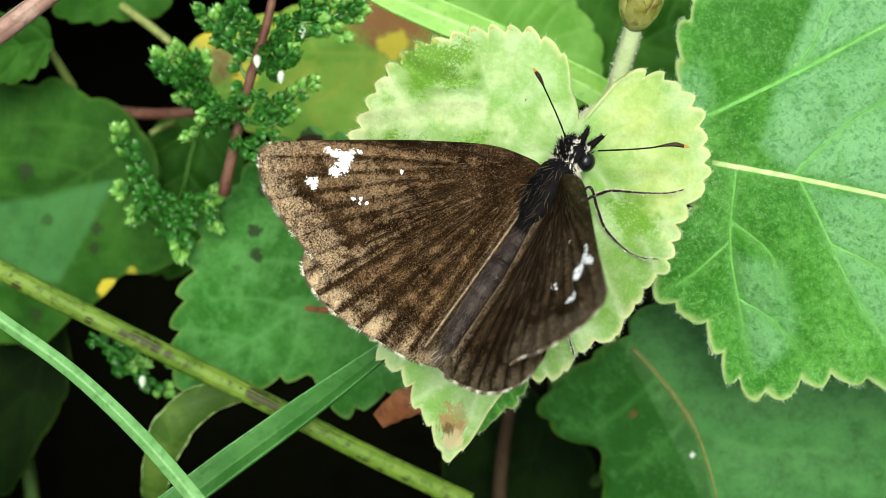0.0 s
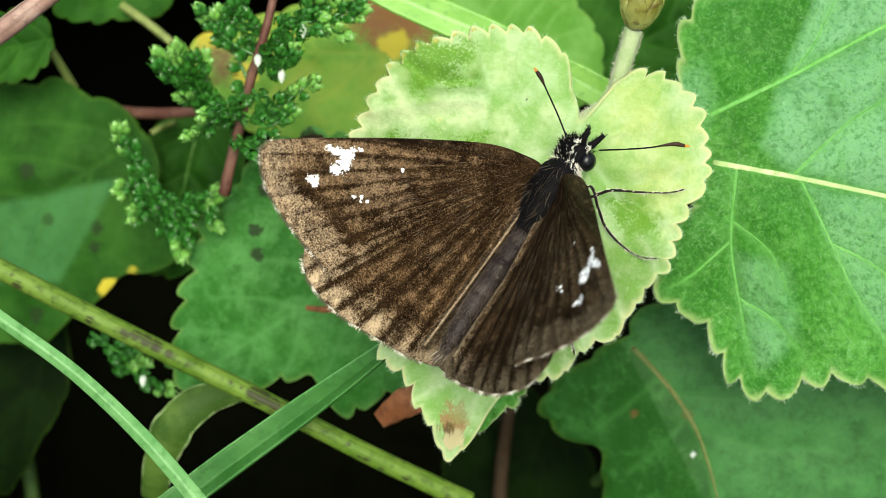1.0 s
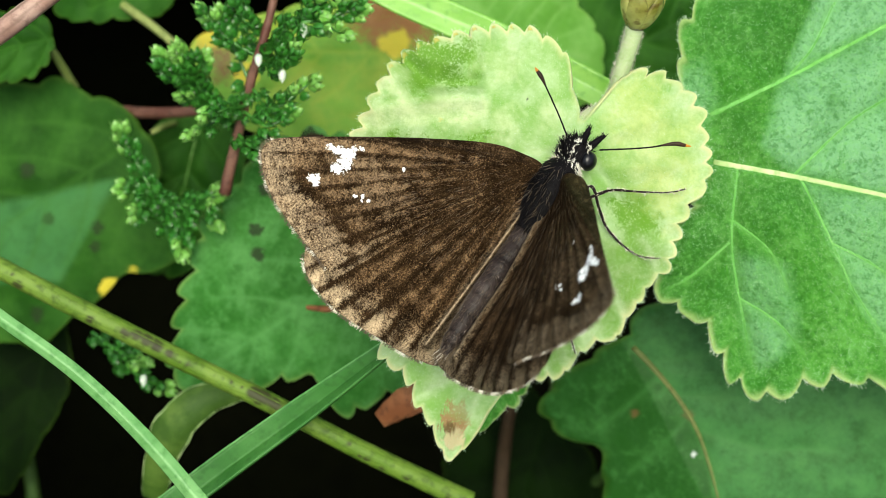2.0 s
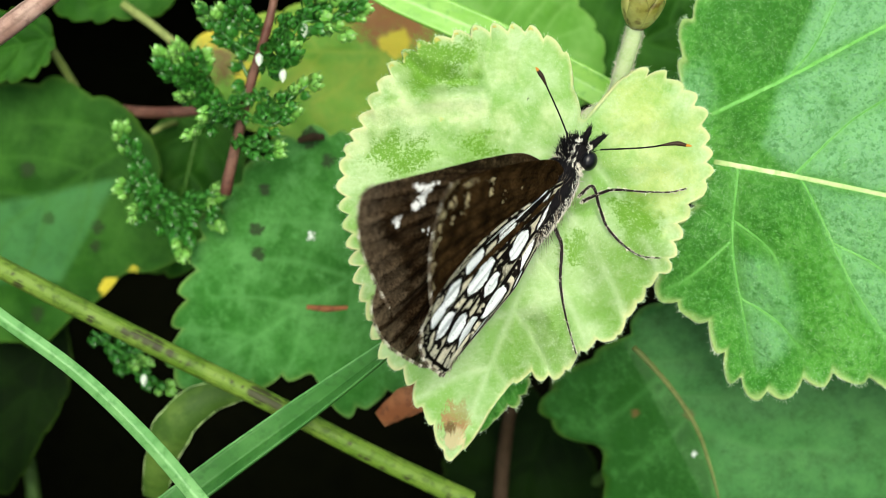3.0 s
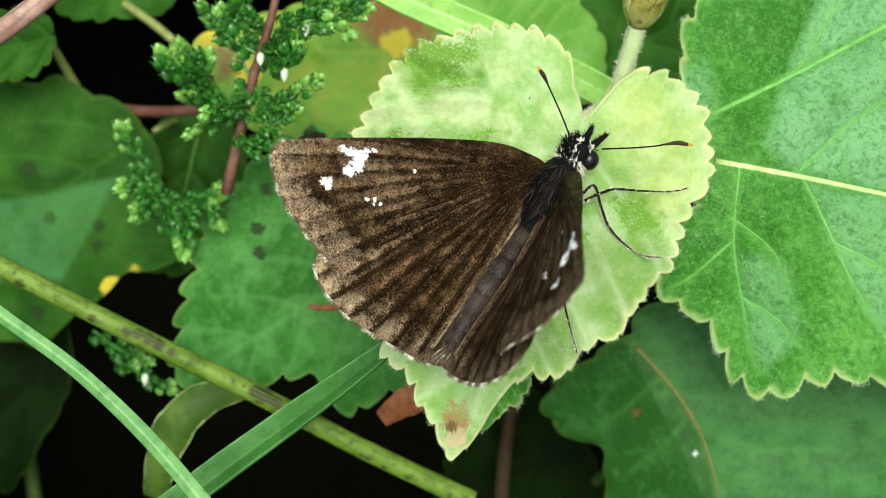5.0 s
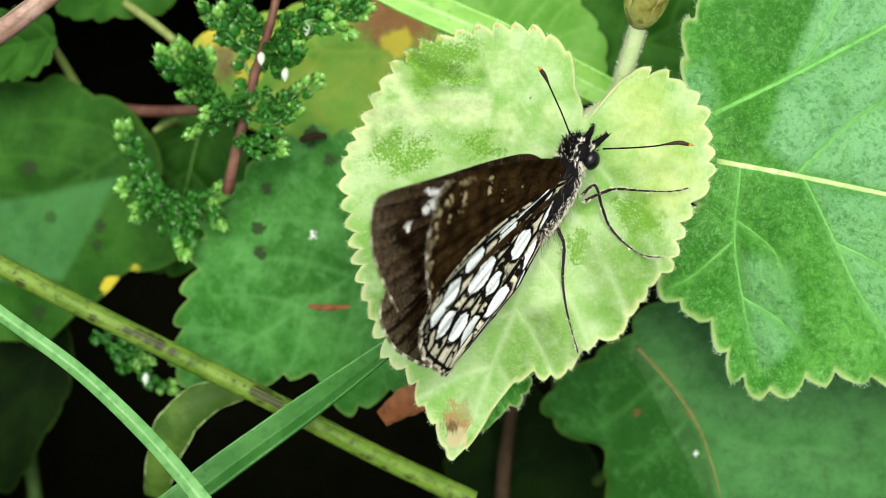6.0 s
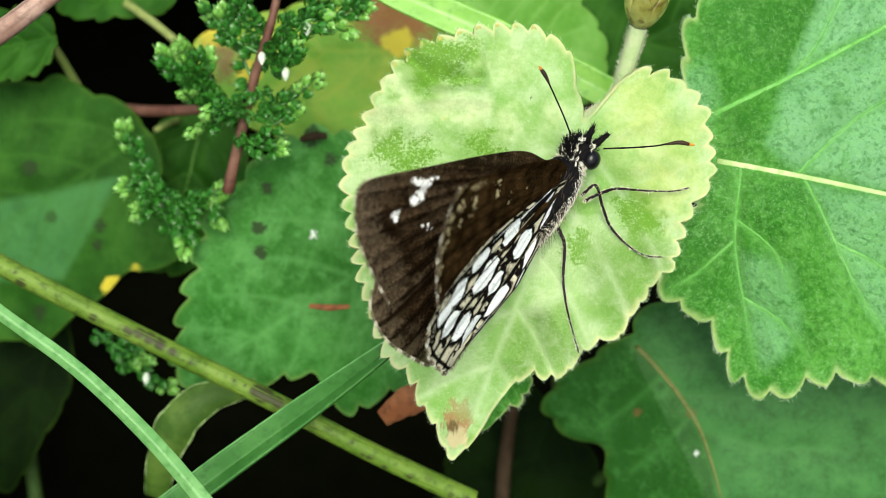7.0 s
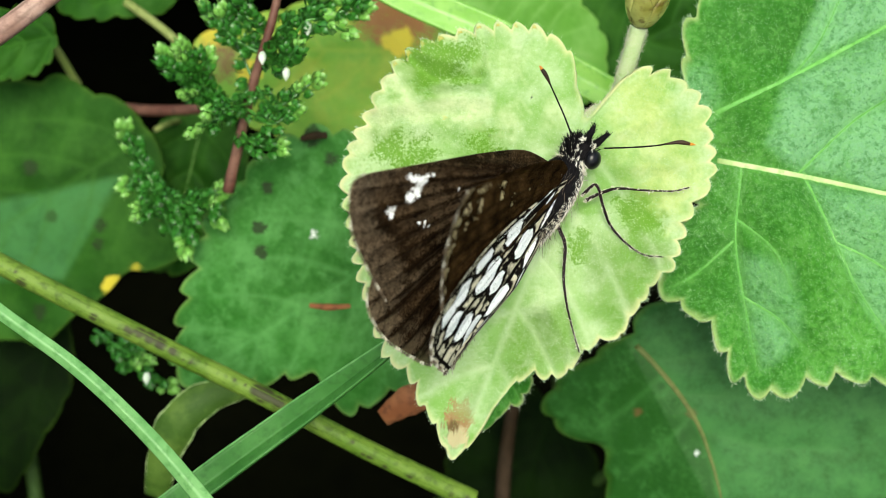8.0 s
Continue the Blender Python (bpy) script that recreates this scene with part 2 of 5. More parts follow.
leg_skin = stalk_material("leg_skin", (0.013, 0.0085, 0.0085), (0.005, 0.0035, 0.004), (0.042, 0.031, 0.033), (1, 1, 1), 0.5, 0.04, 3000.0)
club_brown = stalk_material("club_brown", (0.022, 0.012, 0.006), (0.008, 0.005, 0.003), (0.07, 0.036, 0.014), (1, 1, 1), 0.5, 0.2, 4000.0)
club_orange = stalk_material("club_orange", (0.55, 0.20, 0.015), (0.3, 0.1, 0.01), (0.65, 0.3, 0.03), (1, 1, 1), 0.4, 0.4)


# ---- mesh tools ----
def lattice(x, y, scale, seed=0):
    """Smooth value noise, 0 to 1, on arrays."""
    x, y = x * scale + seed * 17.3, y * scale + seed * 9.1
    i, j = np.floor(x), np.floor(y)
    f, g = x - i, y - j
    f, g = f * f * (3 - 2 * f), g * g * (3 - 2 * g)

    def h(a, b):
        return np.mod(np.sin(a * 127.1 + b * 311.7 + seed * 74.7) * 43758.5453, 1.0)
    return (h(i, j) * (1 - f) + h(i + 1, j) * f) * (1 - g) + (h(i, j + 1) * (1 - f) + h(i + 1, j + 1) * f) * g


def fractal(x, y, scale, seed=0):
    return (lattice(x, y, scale, seed) * 4 + lattice(x, y, scale * 2.1, seed + 1) * 2 + lattice(x, y, scale * 4.3, seed + 2)) / 7


def to_line(x, y, line):
    """Distance of points from a polyline, and how far along it (0 to 1) the nearest place is."""
    best, along = np.full(x.shape, 1e9), np.zeros(x.shape)
    steps = len(line) - 1
    for k in range(steps):
        (ax, ay), (bx, by) = line[k][:2], line[k + 1][:2]
        dx, dy = bx - ax, by - ay
        t = np.clip(((x - ax) * dx + (y - ay) * dy) / max(dx * dx + dy * dy, 1e-9), 0, 1)
        d = np.hypot(x - ax - t * dx, y - ay - t * dy)
        near = d < best
        best, along = np.where(near, d, best), np.where(near, (k + t) / steps, along)
    return best, along


def within(x, y, corners, soft):
    """How far points lie inside a polygon, 0 to 1 across a soft border."""
    closed = list(corners) + [corners[0]]
    d = to_line(x, y, closed)[0]
    inside = np.zeros(np.shape(x), dtype=bool)
    for (ax, ay), (bx, by) in zip(closed, closed[1:]):
        if ay != by:
            inside ^= ((ay > y) != (by > y)) & (x < (bx - ax) * (y - ay) / (by - ay) + ax)
    return np.clip(0.5 + np.where(inside, d, -d) / (2 * soft), 0, 1)


def sheet(name, verts, faces, smooth=True):
    me = bpy.data.meshes.new(name)
    me.from_pydata(verts if isinstance(verts, list) else verts.tolist(), [], faces)
    if smooth:
        me.polygons.foreach_set("use_smooth", [True] * len(me.polygons))
    me.update()
    return me


def floats(me, name, values):
    me.attributes.new(name, "FLOAT", "POINT").data.foreach_set("value", np.asarray(values, dtype=np.float32).ravel())


def colours(me, name, values):
    full = np.ones((len(values), 4), dtype=np.float32)
    full[:, :3] = values
    me.attributes.new(name, "FLOAT_COLOR", "POINT").data.foreach_set("color", full.ravel())


def thing(name, base, label, category, group="", kind=""):
    """An empty at base (tray millimetres) that parents the parts of one thing."""
    ob = new(name)
    ob.empty_display_size = 0.002
    ob.matrix_world = TRAY @ Matrix.Translation(Vector(base) * MM)
    ob["base"] = [float(v) for v in base]
    return tagged(ob, label, category, group, kind)


def part(name, me, material, parent, label="", kind=""):
    ob = new(name, me)
    me.materials.append(material)
    ob.parent = parent
    return tagged(ob, label, "", "", kind)


def smooth_path(points, n):
    """A Catmull-Rom curve through points of any width."""
    p = np.array(points, dtype=float)
    q = np.vstack([2 * p[0] - p[1], p, 2 * p[-1] - p[-2]])
    u = np.linspace(0, len(p) - 1, n)
    k = np.minimum(u.astype(int), len(p) - 2)
    t = (u - k)[:, None]
    a, b, c, d = q[k], q[k + 1], q[k + 2], q[k + 3]
    return 0.5 * (2 * b + (c - a) * t + (2 * a - 5 * b + 4 * c - d) * t ** 2 + (3 * b - a - 3 * c + d) * t ** 3)


def tube(name, points, radii, n=24, sides=10, rough=0.0, flat=1.0, seed=0):
    """A tapered stalk through points (millimetres); radii are spread along it."""
    c = smooth_path(points, n)
    r = np.interp(np.linspace(0, 1, n), np.linspace(0, 1, len(radii)), radii)
    tan = np.gradient(c, axis=0)
    tan /= np.linalg.norm(tan, axis=1)[:, None]
    side = np.cross(tan, (0.05, 0.03, 1.0))
    side /= np.linalg.norm(side, axis=1)[:, None]
    lift = np.cross(side, tan)
    a = np.linspace(0, 2 * np.pi, sides, endpoint=False)
    rnd = np.random.RandomState(seed)
    wob = 1 + rough * (rnd.rand(n, sides) - 0.5)
    v = c[:, None, :] + (r[:, None] * wob)[:, :, None] * (np.cos(a)[None, :, None] * side[:, None, :] + flat * np.sin(a)[None, :, None] * lift[:, None, :])
    v = np.vstack([v.reshape(-1, 3), c[:1], c[-1:]]) * MM
    f = [(i * sides + j, i * sides + (j + 1) % sides, (i + 1) * sides + (j + 1) % sides, (i + 1) * sides + j) for i in range(n - 1) for j in range(sides)]
    top, end = n * sides, n * sides + 1
    f += [(top, (j + 1) % sides, j) for j in range(sides)]
    f += [(end, (n - 1) * sides + j, (n - 1) * sides + (j + 1) % sides) for j in range(sides)]
    return sheet(name, v, f)


def strands(name, roots, ways, lengths, width, seed=0, bend=0.25):
    """Many fine hairs, each a thin bent blade of two triangles and a tip."""
    rnd = np.random.RandomState(seed)
    roots, ways = np.asarray(roots, float), np.asarray(ways, float)
    ways = ways / np.maximum(np.linalg.norm(ways, axis=1)[:, None], 1e-9)
    lengths = np.broadcast_to(lengths, (len(roots),))[:, None]
    across = np.cross(ways, rnd.normal(size=ways.shape))
    across /= np.maximum(np.linalg.norm(across, axis=1)[:, None], 1e-9)
    curl = np.cross(ways, across) * (rnd.rand(len(roots), 1) - 0.5) * bend * 2
    a, b = roots - across * width / 2, roots + across * width / 2
    m = roots + ways * lengths * 0.55 + curl * lengths * 0.3
    c, d = m - across * width * 0.4, m + across * width * 0.4
    e = roots + ways * lengths + curl * lengths
    v = np.stack([a, b, c, d, e], 1).reshape(-1, 3) * MM
    f = [t for k in range(len(roots)) for t in ((5 * k, 5 * k + 1, 5 * k + 3, 5 * k + 2), (5 * k + 2, 5 * k + 3, 5 * k + 4))]
    return sheet(name, v, f, False)


# ---- leaves ----
def vein_plan(base, tip, count, side_reach, spread=48.0, bow=0.0, pair=True, first=0.06):
    """Midrib and side veins of a leaf as polylines in its own plane."""
    b, t = np.array(base, float), np.array(tip, float)
    way = t - b
    size = np.hypot(*way)
    way /= size
    out = np.array([-way[1], way[0]])
    us = np.linspace(0, 1, 9)
    rib = [tuple(b + way * size * u + out * bow * 4 * u * (1 - u)) for u in us]
    lines = [rib]
    for k in range(count):
        u = first + (0.86 - first) * k / count
        root = np.array([np.interp(u, us, [p[0] for p in rib]), np.interp(u, us, [p[1] for p in rib])])
        for s in ((1, -1) if pair else ((1,), (-1,))[k % 2]):
            ang = radians(spread + 16 * (1 - u))
            reach = side_reach * (1.0 - 0.62 * u)
            line = []
            for v in np.linspace(0, 1, 7):
                a = ang - radians(16) * v
                line.append(tuple(root + reach * v * (way * math.cos(a) + s * out * math.sin(a))))
            root = root + way * size * 0.015
            lines.append(line)
    return lines


class Blade:
    """A toothed leaf blade: its outline as distances from a middle point, its relief, veins and marks."""

    def __init__(self, centre, radii, base, tip, teeth, tooth, veins, side_reach, spread=48, bow=0.0, cup=0.0, fold=0.0, slope=(0, 0), pucker=0.25, wave=0.3, seed=0, lean=0.5, droop=0.0, lines=None, folds=(), lip=0.0, calm=(), fields=()):
        self.centre, self.seed = centre, seed
        self.radii, self.teeth, self.tooth, self.lean = np.array(radii), teeth, tooth, lean
        self.base, self.tip = base, tip
        self.lines = lines or vein_plan(base, tip, veins, side_reach, spread, bow)
        self.cup, self.fold, self.slope, self.pucker, self.wave, self.droop = cup, fold, slope, pucker, wave, droop
        self.size, self.folds = float(np.mean(self.radii)), folds
        self.lip, self.calm, self.fields = lip, calm, fields

    def outline(self, a):
        n = len(self.radii)
        u = a / (2 * np.pi) * n
        k = np.floor(u).astype(int)
        t = u - k
        p = [self.radii[(k + o) % n] for o in (-1, 0, 1, 2)]
        r = 0.5 * (2 * p[1] + (p[2] - p[0]) * t + (2 * p[0] - 5 * p[1] + 4 * p[2] - p[3]) * t ** 2 + (3 * p[1] - p[0] - 3 * p[2] + p[3]) * t ** 3)
        if not self.teeth:
            return r
        tip_a = math.atan2(self.tip[1], self.tip[0])
        off = np.mod(a - tip_a + np.pi, 2 * np.pi) - np.pi
        grid = np.linspace(-np.pi, np.pi, 721)
        arc = np.cumsum(np.interp(np.mod(grid + tip_a, 2 * np.pi), np.linspace(0, 2 * np.pi, n + 1), np.append(self.radii, self.radii[0])))
        s = np.interp(off, grid, arc / arc[-1]) * self.teeth
        s = s + 0.35 * (lattice(s, s * 0, 0.5, self.seed) - 0.5)
        ph = np.mod(s, 1.0)
        ph = np.where(off > 0, 1 - ph, ph)
        shape = np.where(ph < 0.72, np.sin(ph / 0.72 * np.pi / 2) ** 0.95, 1 - (np.maximum(ph - 0.72, 0) / 0.28) ** 2)
        big = 0.25 + 1.3 * lattice(np.floor(s), s * 0, 1.0, self.seed + 3)
        for where, wide, much in self.calm:
            turn = np.mod(a - radians(where) + np.pi, 2 * np.pi) - np.pi
            big = big * (1 - (1 - much) * np.exp(-(turn / radians(wide)) ** 2))
        return r + self.tooth * big * (shape - 0.52)

    def height(self, x, y):
        (bx, by), (tx, ty) = self.base, self.tip
        lx, ly = tx - bx, ty - by
        size = math.hypot(lx, ly)
        lx, ly = lx / size, ly / size
        across = -(x - bx) * ly + (y - by) * lx
        along = (x - bx) * lx + (y - by) * ly
        z = self.slope[0] * x + self.slope[1] * y - self.cup * (np.hypot(x, y) / self.size) ** 2 + self.fold * np.abs(across) / self.size
        z = z - self.droop * (along / size) ** 2
        z = z + self.wave * 2 * (fractal(x, y, 0.9 / self.size, self.seed) - 0.5) + 0.5 * self.wave * (fractal(x, y, 3.0 / self.size, self.seed + 5) - 0.5)
        if self.lip:
            q = np.hypot(x, y) / self.outline(np.mod(np.arctan2(y, x), 2 * np.pi))
            z = z - self.lip * np.clip((q - 0.9) / 0.1, 0, 1) ** 2 * (0.3 + 1.4 * fractal(x, y, 1.1, self.seed + 9))
        for line, rise, width in self.folds:
            z = z + rise * np.exp(-(to_line(x, y, line)[0] / width) ** 2)
        d = np.full(np.shape(x), 1e9)
        for line in self.lines:
            d = np.minimum(d, to_line(x, y, line)[0])
        z = z + self.pucker * (1 - np.exp(-(d / (0.16 * self.size)) ** 1.0))
        return z, d

    def mesh(self, name, around, rings, marks=()):
        a = np.linspace(0, 2 * np.pi, around, endpoint=False)
        r = self.outline(a)
        s = np.linspace(0, 1, rings + 1)[1:] ** 0.8
        x, y = (s[:, None] * (r * np.cos(a))[None, :]).ravel(), (s[:, None] * (r * np.sin(a))[None, :]).ravel()
        x, y = np.append(x, 0.0), np.append(y, 0.0)
        z, d = self.height(x, y)
        gap = np.append(((1 - s[:, None]) * r[None, :]).ravel(), 99.0)
        rim = np.exp(-(gap / ((0.022 * self.size + 0.10) * (0.25 + 1.1 * fractal(x, y, 1.3, self.seed + 13)))) ** 2) * np.clip(0.2 + 1.5 * fractal(x, y, 0.5, self.seed + 15), 0, 1)
        v = np.stack([x, y, z], 1) * MM
        f = [(i * around + j, i * around + (j + 1) % around, (i + 1) * around + (j + 1) % around, (i + 1) * around + j) for i in range(rings - 1) for j in range(around)]
        # faces wind so that the upper side looks up
        f = [(p[0], p[3], p[2], p[1]) for p in f]
        hub = rings * around
        f += [(hub, j, (j + 1) % around) for j in range(around)]
        me = sheet(name, v, f)
        floats(me, "vein", np.exp(-(d / (0.018 * self.size + 0.05)) ** 2))
        floats(me, "rim", rim)
        mark, tint, grain = np.zeros(len(x)), np.zeros((len(x), 3)), np.zeros(len(x))
        # the fields between the veins differ in tint, some painted as sheen or shade
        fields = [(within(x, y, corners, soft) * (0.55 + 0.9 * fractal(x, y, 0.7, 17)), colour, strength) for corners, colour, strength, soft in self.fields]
        for mx, my, size, colour, strength, ragged in marks:
            q = np.hypot(x - mx, y - my) / size + ragged * (fractal(x, y, 2.4 / size, 7) - 0.5) * 2
            fields.append((np.clip((1.15 - q) / (0.3 if size < 1.2 else 0.9), 0, 1), colour, strength))
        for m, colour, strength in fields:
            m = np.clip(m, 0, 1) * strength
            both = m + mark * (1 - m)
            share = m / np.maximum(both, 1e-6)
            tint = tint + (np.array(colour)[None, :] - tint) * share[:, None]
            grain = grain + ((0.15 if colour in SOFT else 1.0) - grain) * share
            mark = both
        floats(me, "mark", mark)
        floats(me, "mark_grain", grain)
        colours(me, "mark_colour", tint)
        return me


def leaf(label, blade, material, vein_material, around=220, rings=60, marks=(), rib=0.16, veins=True, hairs=0, hair_length=0.5, down=0, hair_material=None, thick=0.18, rib_material=None, wide=(), stalk_material_of=None, stalk=True, name="leaf", category="leaf", group=""):
    ob = thing(name, blade.centre, label, category, group)
    stalk_material_of = stalk_material_of or stalk_olive
    b = part("blade", blade.mesh("blade", around, rings, marks), material, ob)
    solid = b.modifiers.new("thickness", "SOLIDIFY")
    solid.thickness, solid.offset = thick * MM, -1.0
    bx, by = blade.base if stalk else (0, 0)
    run = np.array((bx - blade.tip[0], by - blade.tip[1]))
    run = run / np.hypot(*run)
    bz = float(blade.height(np.array([bx]), np.array([by]))[0][0]) - 0.3
    if stalk:
        part("stalk", tube("stalk", [(bx, by, bz), (bx + run[0] * 1.2, by + run[1] * 1.2, bz - 0.9), (bx + run[0] * 2.4, by + run[1] * 2.4, bz - 5.0)], (0.2, 0.24, 0.28), 16, 9, 0.08), stalk_material_of, ob)
    if veins:
        for k, line in enumerate(blade.lines):
            # a side vein stops short of the margin
            pts = []
            for x, y in smooth_path(line, 18):
                if math.hypot(x, y) > 0.95 * float(blade.outline(np.array([math.atan2(y, x) % (2 * math.pi)]))[0]):
                    break
                pts.append((x, y, float(blade.height(np.array([x]), np.array([y]))[0][0]) + (0.35 if k == 0 else 0.25) * rib))
            if len(pts) > 2 and (veins != "midrib" or k == 0):
                w = rib if k == 0 else rib * (0.8 if k in wide else 0.32)
                part("midrib" if k == 0 else "vein", tube("vein", pts, (w, w * 0.75, w * 0.35), 22, 9, 0.1, 0.34, k), rib_material if k == 0 and rib_material else vein_material, ob)
    if hairs:
        rnd = np.random.RandomState(blade.seed + 40)
        a = rnd.rand(hairs) * 2 * np.pi
        r = blade.outline(a)
        x, y = r * np.cos(a), r * np.sin(a)
        z = blade.height(x, y)[0]
        way = np.stack([np.cos(a + rnd.normal(size=hairs) * 0.5), np.sin(a + rnd.normal(size=hairs) * 0.5), rnd.normal(size=hairs) * 0.4], 1)
        part("margin_hairs", strands("margin_hairs", np.stack([x, y, z], 1), way, hair_length * (0.3 + 0.7 * rnd.rand(hairs)), 0.016, blade.seed), hair_white, ob, "fine white hairs", "stuff")
    if down:
        rnd = np.random.RandomState(blade.seed + 41)
        a, s = rnd.rand(down) * 2 * np.pi, np.sqrt(rnd.rand(down))
        r = blade.outline(a) * s
        x, y = r * np.cos(a), r * np.sin(a)
        z = blade.height(x, y)[0]
        way = np.stack([rnd.normal(size=down), rnd.normal(size=down), 0.3 + 0 * a], 1)
        part("down", strands("down", np.stack([x, y, z], 1), way, (0.05 + 0.08 * rnd.rand(down)) * (1.9 if hair_material else 1.0), 0.010, blade.seed + 1), hair_material or hair_white, ob, "short silvery down", "stuff")
    return ob


CREAM, LEMON = (0.72, 0.81, 0.47), (0.64, 0.71, 0.25)
SKY_SHEEN, DEEP = (0.30, 0.61, 0.33), (0.024, 0.135, 0.006)
BROWN, YELLOW, DARK, TAN, WHITE, MOSS, RUST = (0.16, 0.07, 0.03), (0.62, 0.52, 0.05), (0.02, 0.035, 0.012), (0.42, 0.22, 0.10), (0.8, 0.85, 0.82), (0.14, 0.33, 0.018), (0.26, 0.09, 0.035)
LIT_HALF, LIT_SECTOR, MEADOW, SHADED_HALF = (0.048, 0.185, 0.050), (0.060, 0.195, 0.060), (0.27, 0.50, 0.15), (0.010, 0.062, 0.005)
FERN = (0.125, 0.285, 0.022)
SOFT = (FERN, CREAM, LEMON, SKY_SHEEN, DEEP, LIT_HALF, LIT_SECTOR, MEADOW, SHADED_HALF)

main_blade = Blade((4.92, 1.38, 0.0), [9.2, 9.5, 10.1, 10.9, 11.4, 11.6, 11.9, 12.1, 12.4, 12.6, 12.6, 12.4, 12.1, 11.7, 11.0, 7.4, 7.3, 7.7, 8.6, 10.0, 10.9, 11.3, 11.7, 11.8, 11.9, 12.0, 12.1, 12.1, 12.2, 12.4, 12.5, 12.5, 12.5, 12.4, 12.2, 12.1, 11.8, 11.7, 11.7, 11.7, 11.8, 11.6, 11.5, 11.2, 11.0, 10.8, 10.7, 10.6, 10.6, 10.6, 10.7, 10.8, 10.9, 11.1, 11.2, 11.4, 11.8, 11.7, 11.6, 12.2, 12.7, 13.3, 14.1, 15.0, 13.3, 10.8, 9.8, 9.2, 9.0, 9.3, 9.3, 9.2, 8.7, 8.3, 8.1, 8.1, 8.3, 8.6, 8.4, 8.2, 8.1, 8.1, 8.1, 8.1, 8.2, 8.6, 8.9, 8.9, 9.0, 9.1],
                   (3.3, 6.0), (-4.4, -14.3), 60, 0.66, 5, 12.0, 52, 0.0, 1.0, 0.0, (0, 0), 0.55, 0.95, 3, folds=[
    ([(-9.0, 7.0), (-6.5, 7.5), (-2.8, 7.6)], 0.55, 0.7), ([(-7.3, 9.9), (-5.8, 8.5), (-3.1, 8.5)], -0.5, 0.5), ([(-6.0, 10.0), (-4.2, 9.6)], 0.3, 0.35), ([(-8.4, 8.6), (-7.3, 8.2)], 0.25, 0.4),
    ([(-4.6, 9.4), (-3.6, 11.2)], 0.25, 0.4), ([(-2.6, 9.2), (-2.2, 11.6)], 0.25, 0.4), ([(-0.6, 9.0), (-0.3, 11.2)], 0.2, 0.4), ([(-9.2, 4.6), (-5.0, 4.9)], -0.35, 0.8),
    ([(5.0, 5.5), (8.4, 6.6)], 0.3, 0.6), ([(5.4, 3.4), (9.0, 3.6)], 0.3, 0.6), ([(5.2, 1.4), (8.2, -0.6)], -0.3, 0.7), ([(2.4, -4.6), (3.4, -7.4)], 0.3, 0.6), ([(0.4, -6.0), (0.2, -9.0)], -0.3, 0.6)], lip=-0.12, calm=[(-40, 45, 0.5), (-95, 25, 0.6)], fields=[
    ([(3.1, -0.98), (7.25, -0.23), (8.93, -2.19), (7.25, -4.65), (5.29, -6.33), (3.81, -5.36)], FERN, 0.9, 0.6), ([(-1.31, -5.63), (1.85, -4.88), (2.6, -7.82), (0.4, -9.27), (-1.79, -10.24), (-2.29, -8.05)], FERN, 0.8, 0.6)])
tip_angles = np.linspace(0, 2 * np.pi, 2000, endpoint=False)
tip_reach = main_blade.outline(tip_angles)
tooth_tips = [k for k in range(2000) if tip_reach[k] > max(tip_reach[k - 12:k].max(initial=0), tip_reach[np.arange(k + 1, k + 13) % 2000].max()) and 0.9 < tip_angles[k] < 2.3]

# cream marks paint the washed-out, brightly lit band along the upper crease
leaf("pale yellow-green round leaf with toothed hairy margin under the butterfly", main_blade, pale_leaf, vein_pale, 520, 110, [
    (-4.3, -11.6, 0.9, TAN, 0.8, 0.9), (-4.4, -12.9, 0.7, (0.62, 0.52, 0.30), 1.0, 0.5), (-4.6, -12.2, 0.35, BROWN, 1.0, 0.5), (-2.6, -10.4, 2.0, MEADOW, 0.4, 0.6), (-5.15, 6.3, 0.13, YELLOW, 0.9, 0.5), (-2.5, 5.2, 0.1, DARK, 0.9, 0.2), (0.0, 7.5, 0.08, DARK, 0.9, 0.2), (0.2, -9.4, 0.1, DARK, 0.8, 0.2),
    (7.6, 4.6, 3.6, LEMON, 0.55, 0.8), (6.2, 7.2, 2.4, LEMON, 0.55, 0.8), (8.2, 1.8, 2.0, LEMON, 0.55, 0.8),
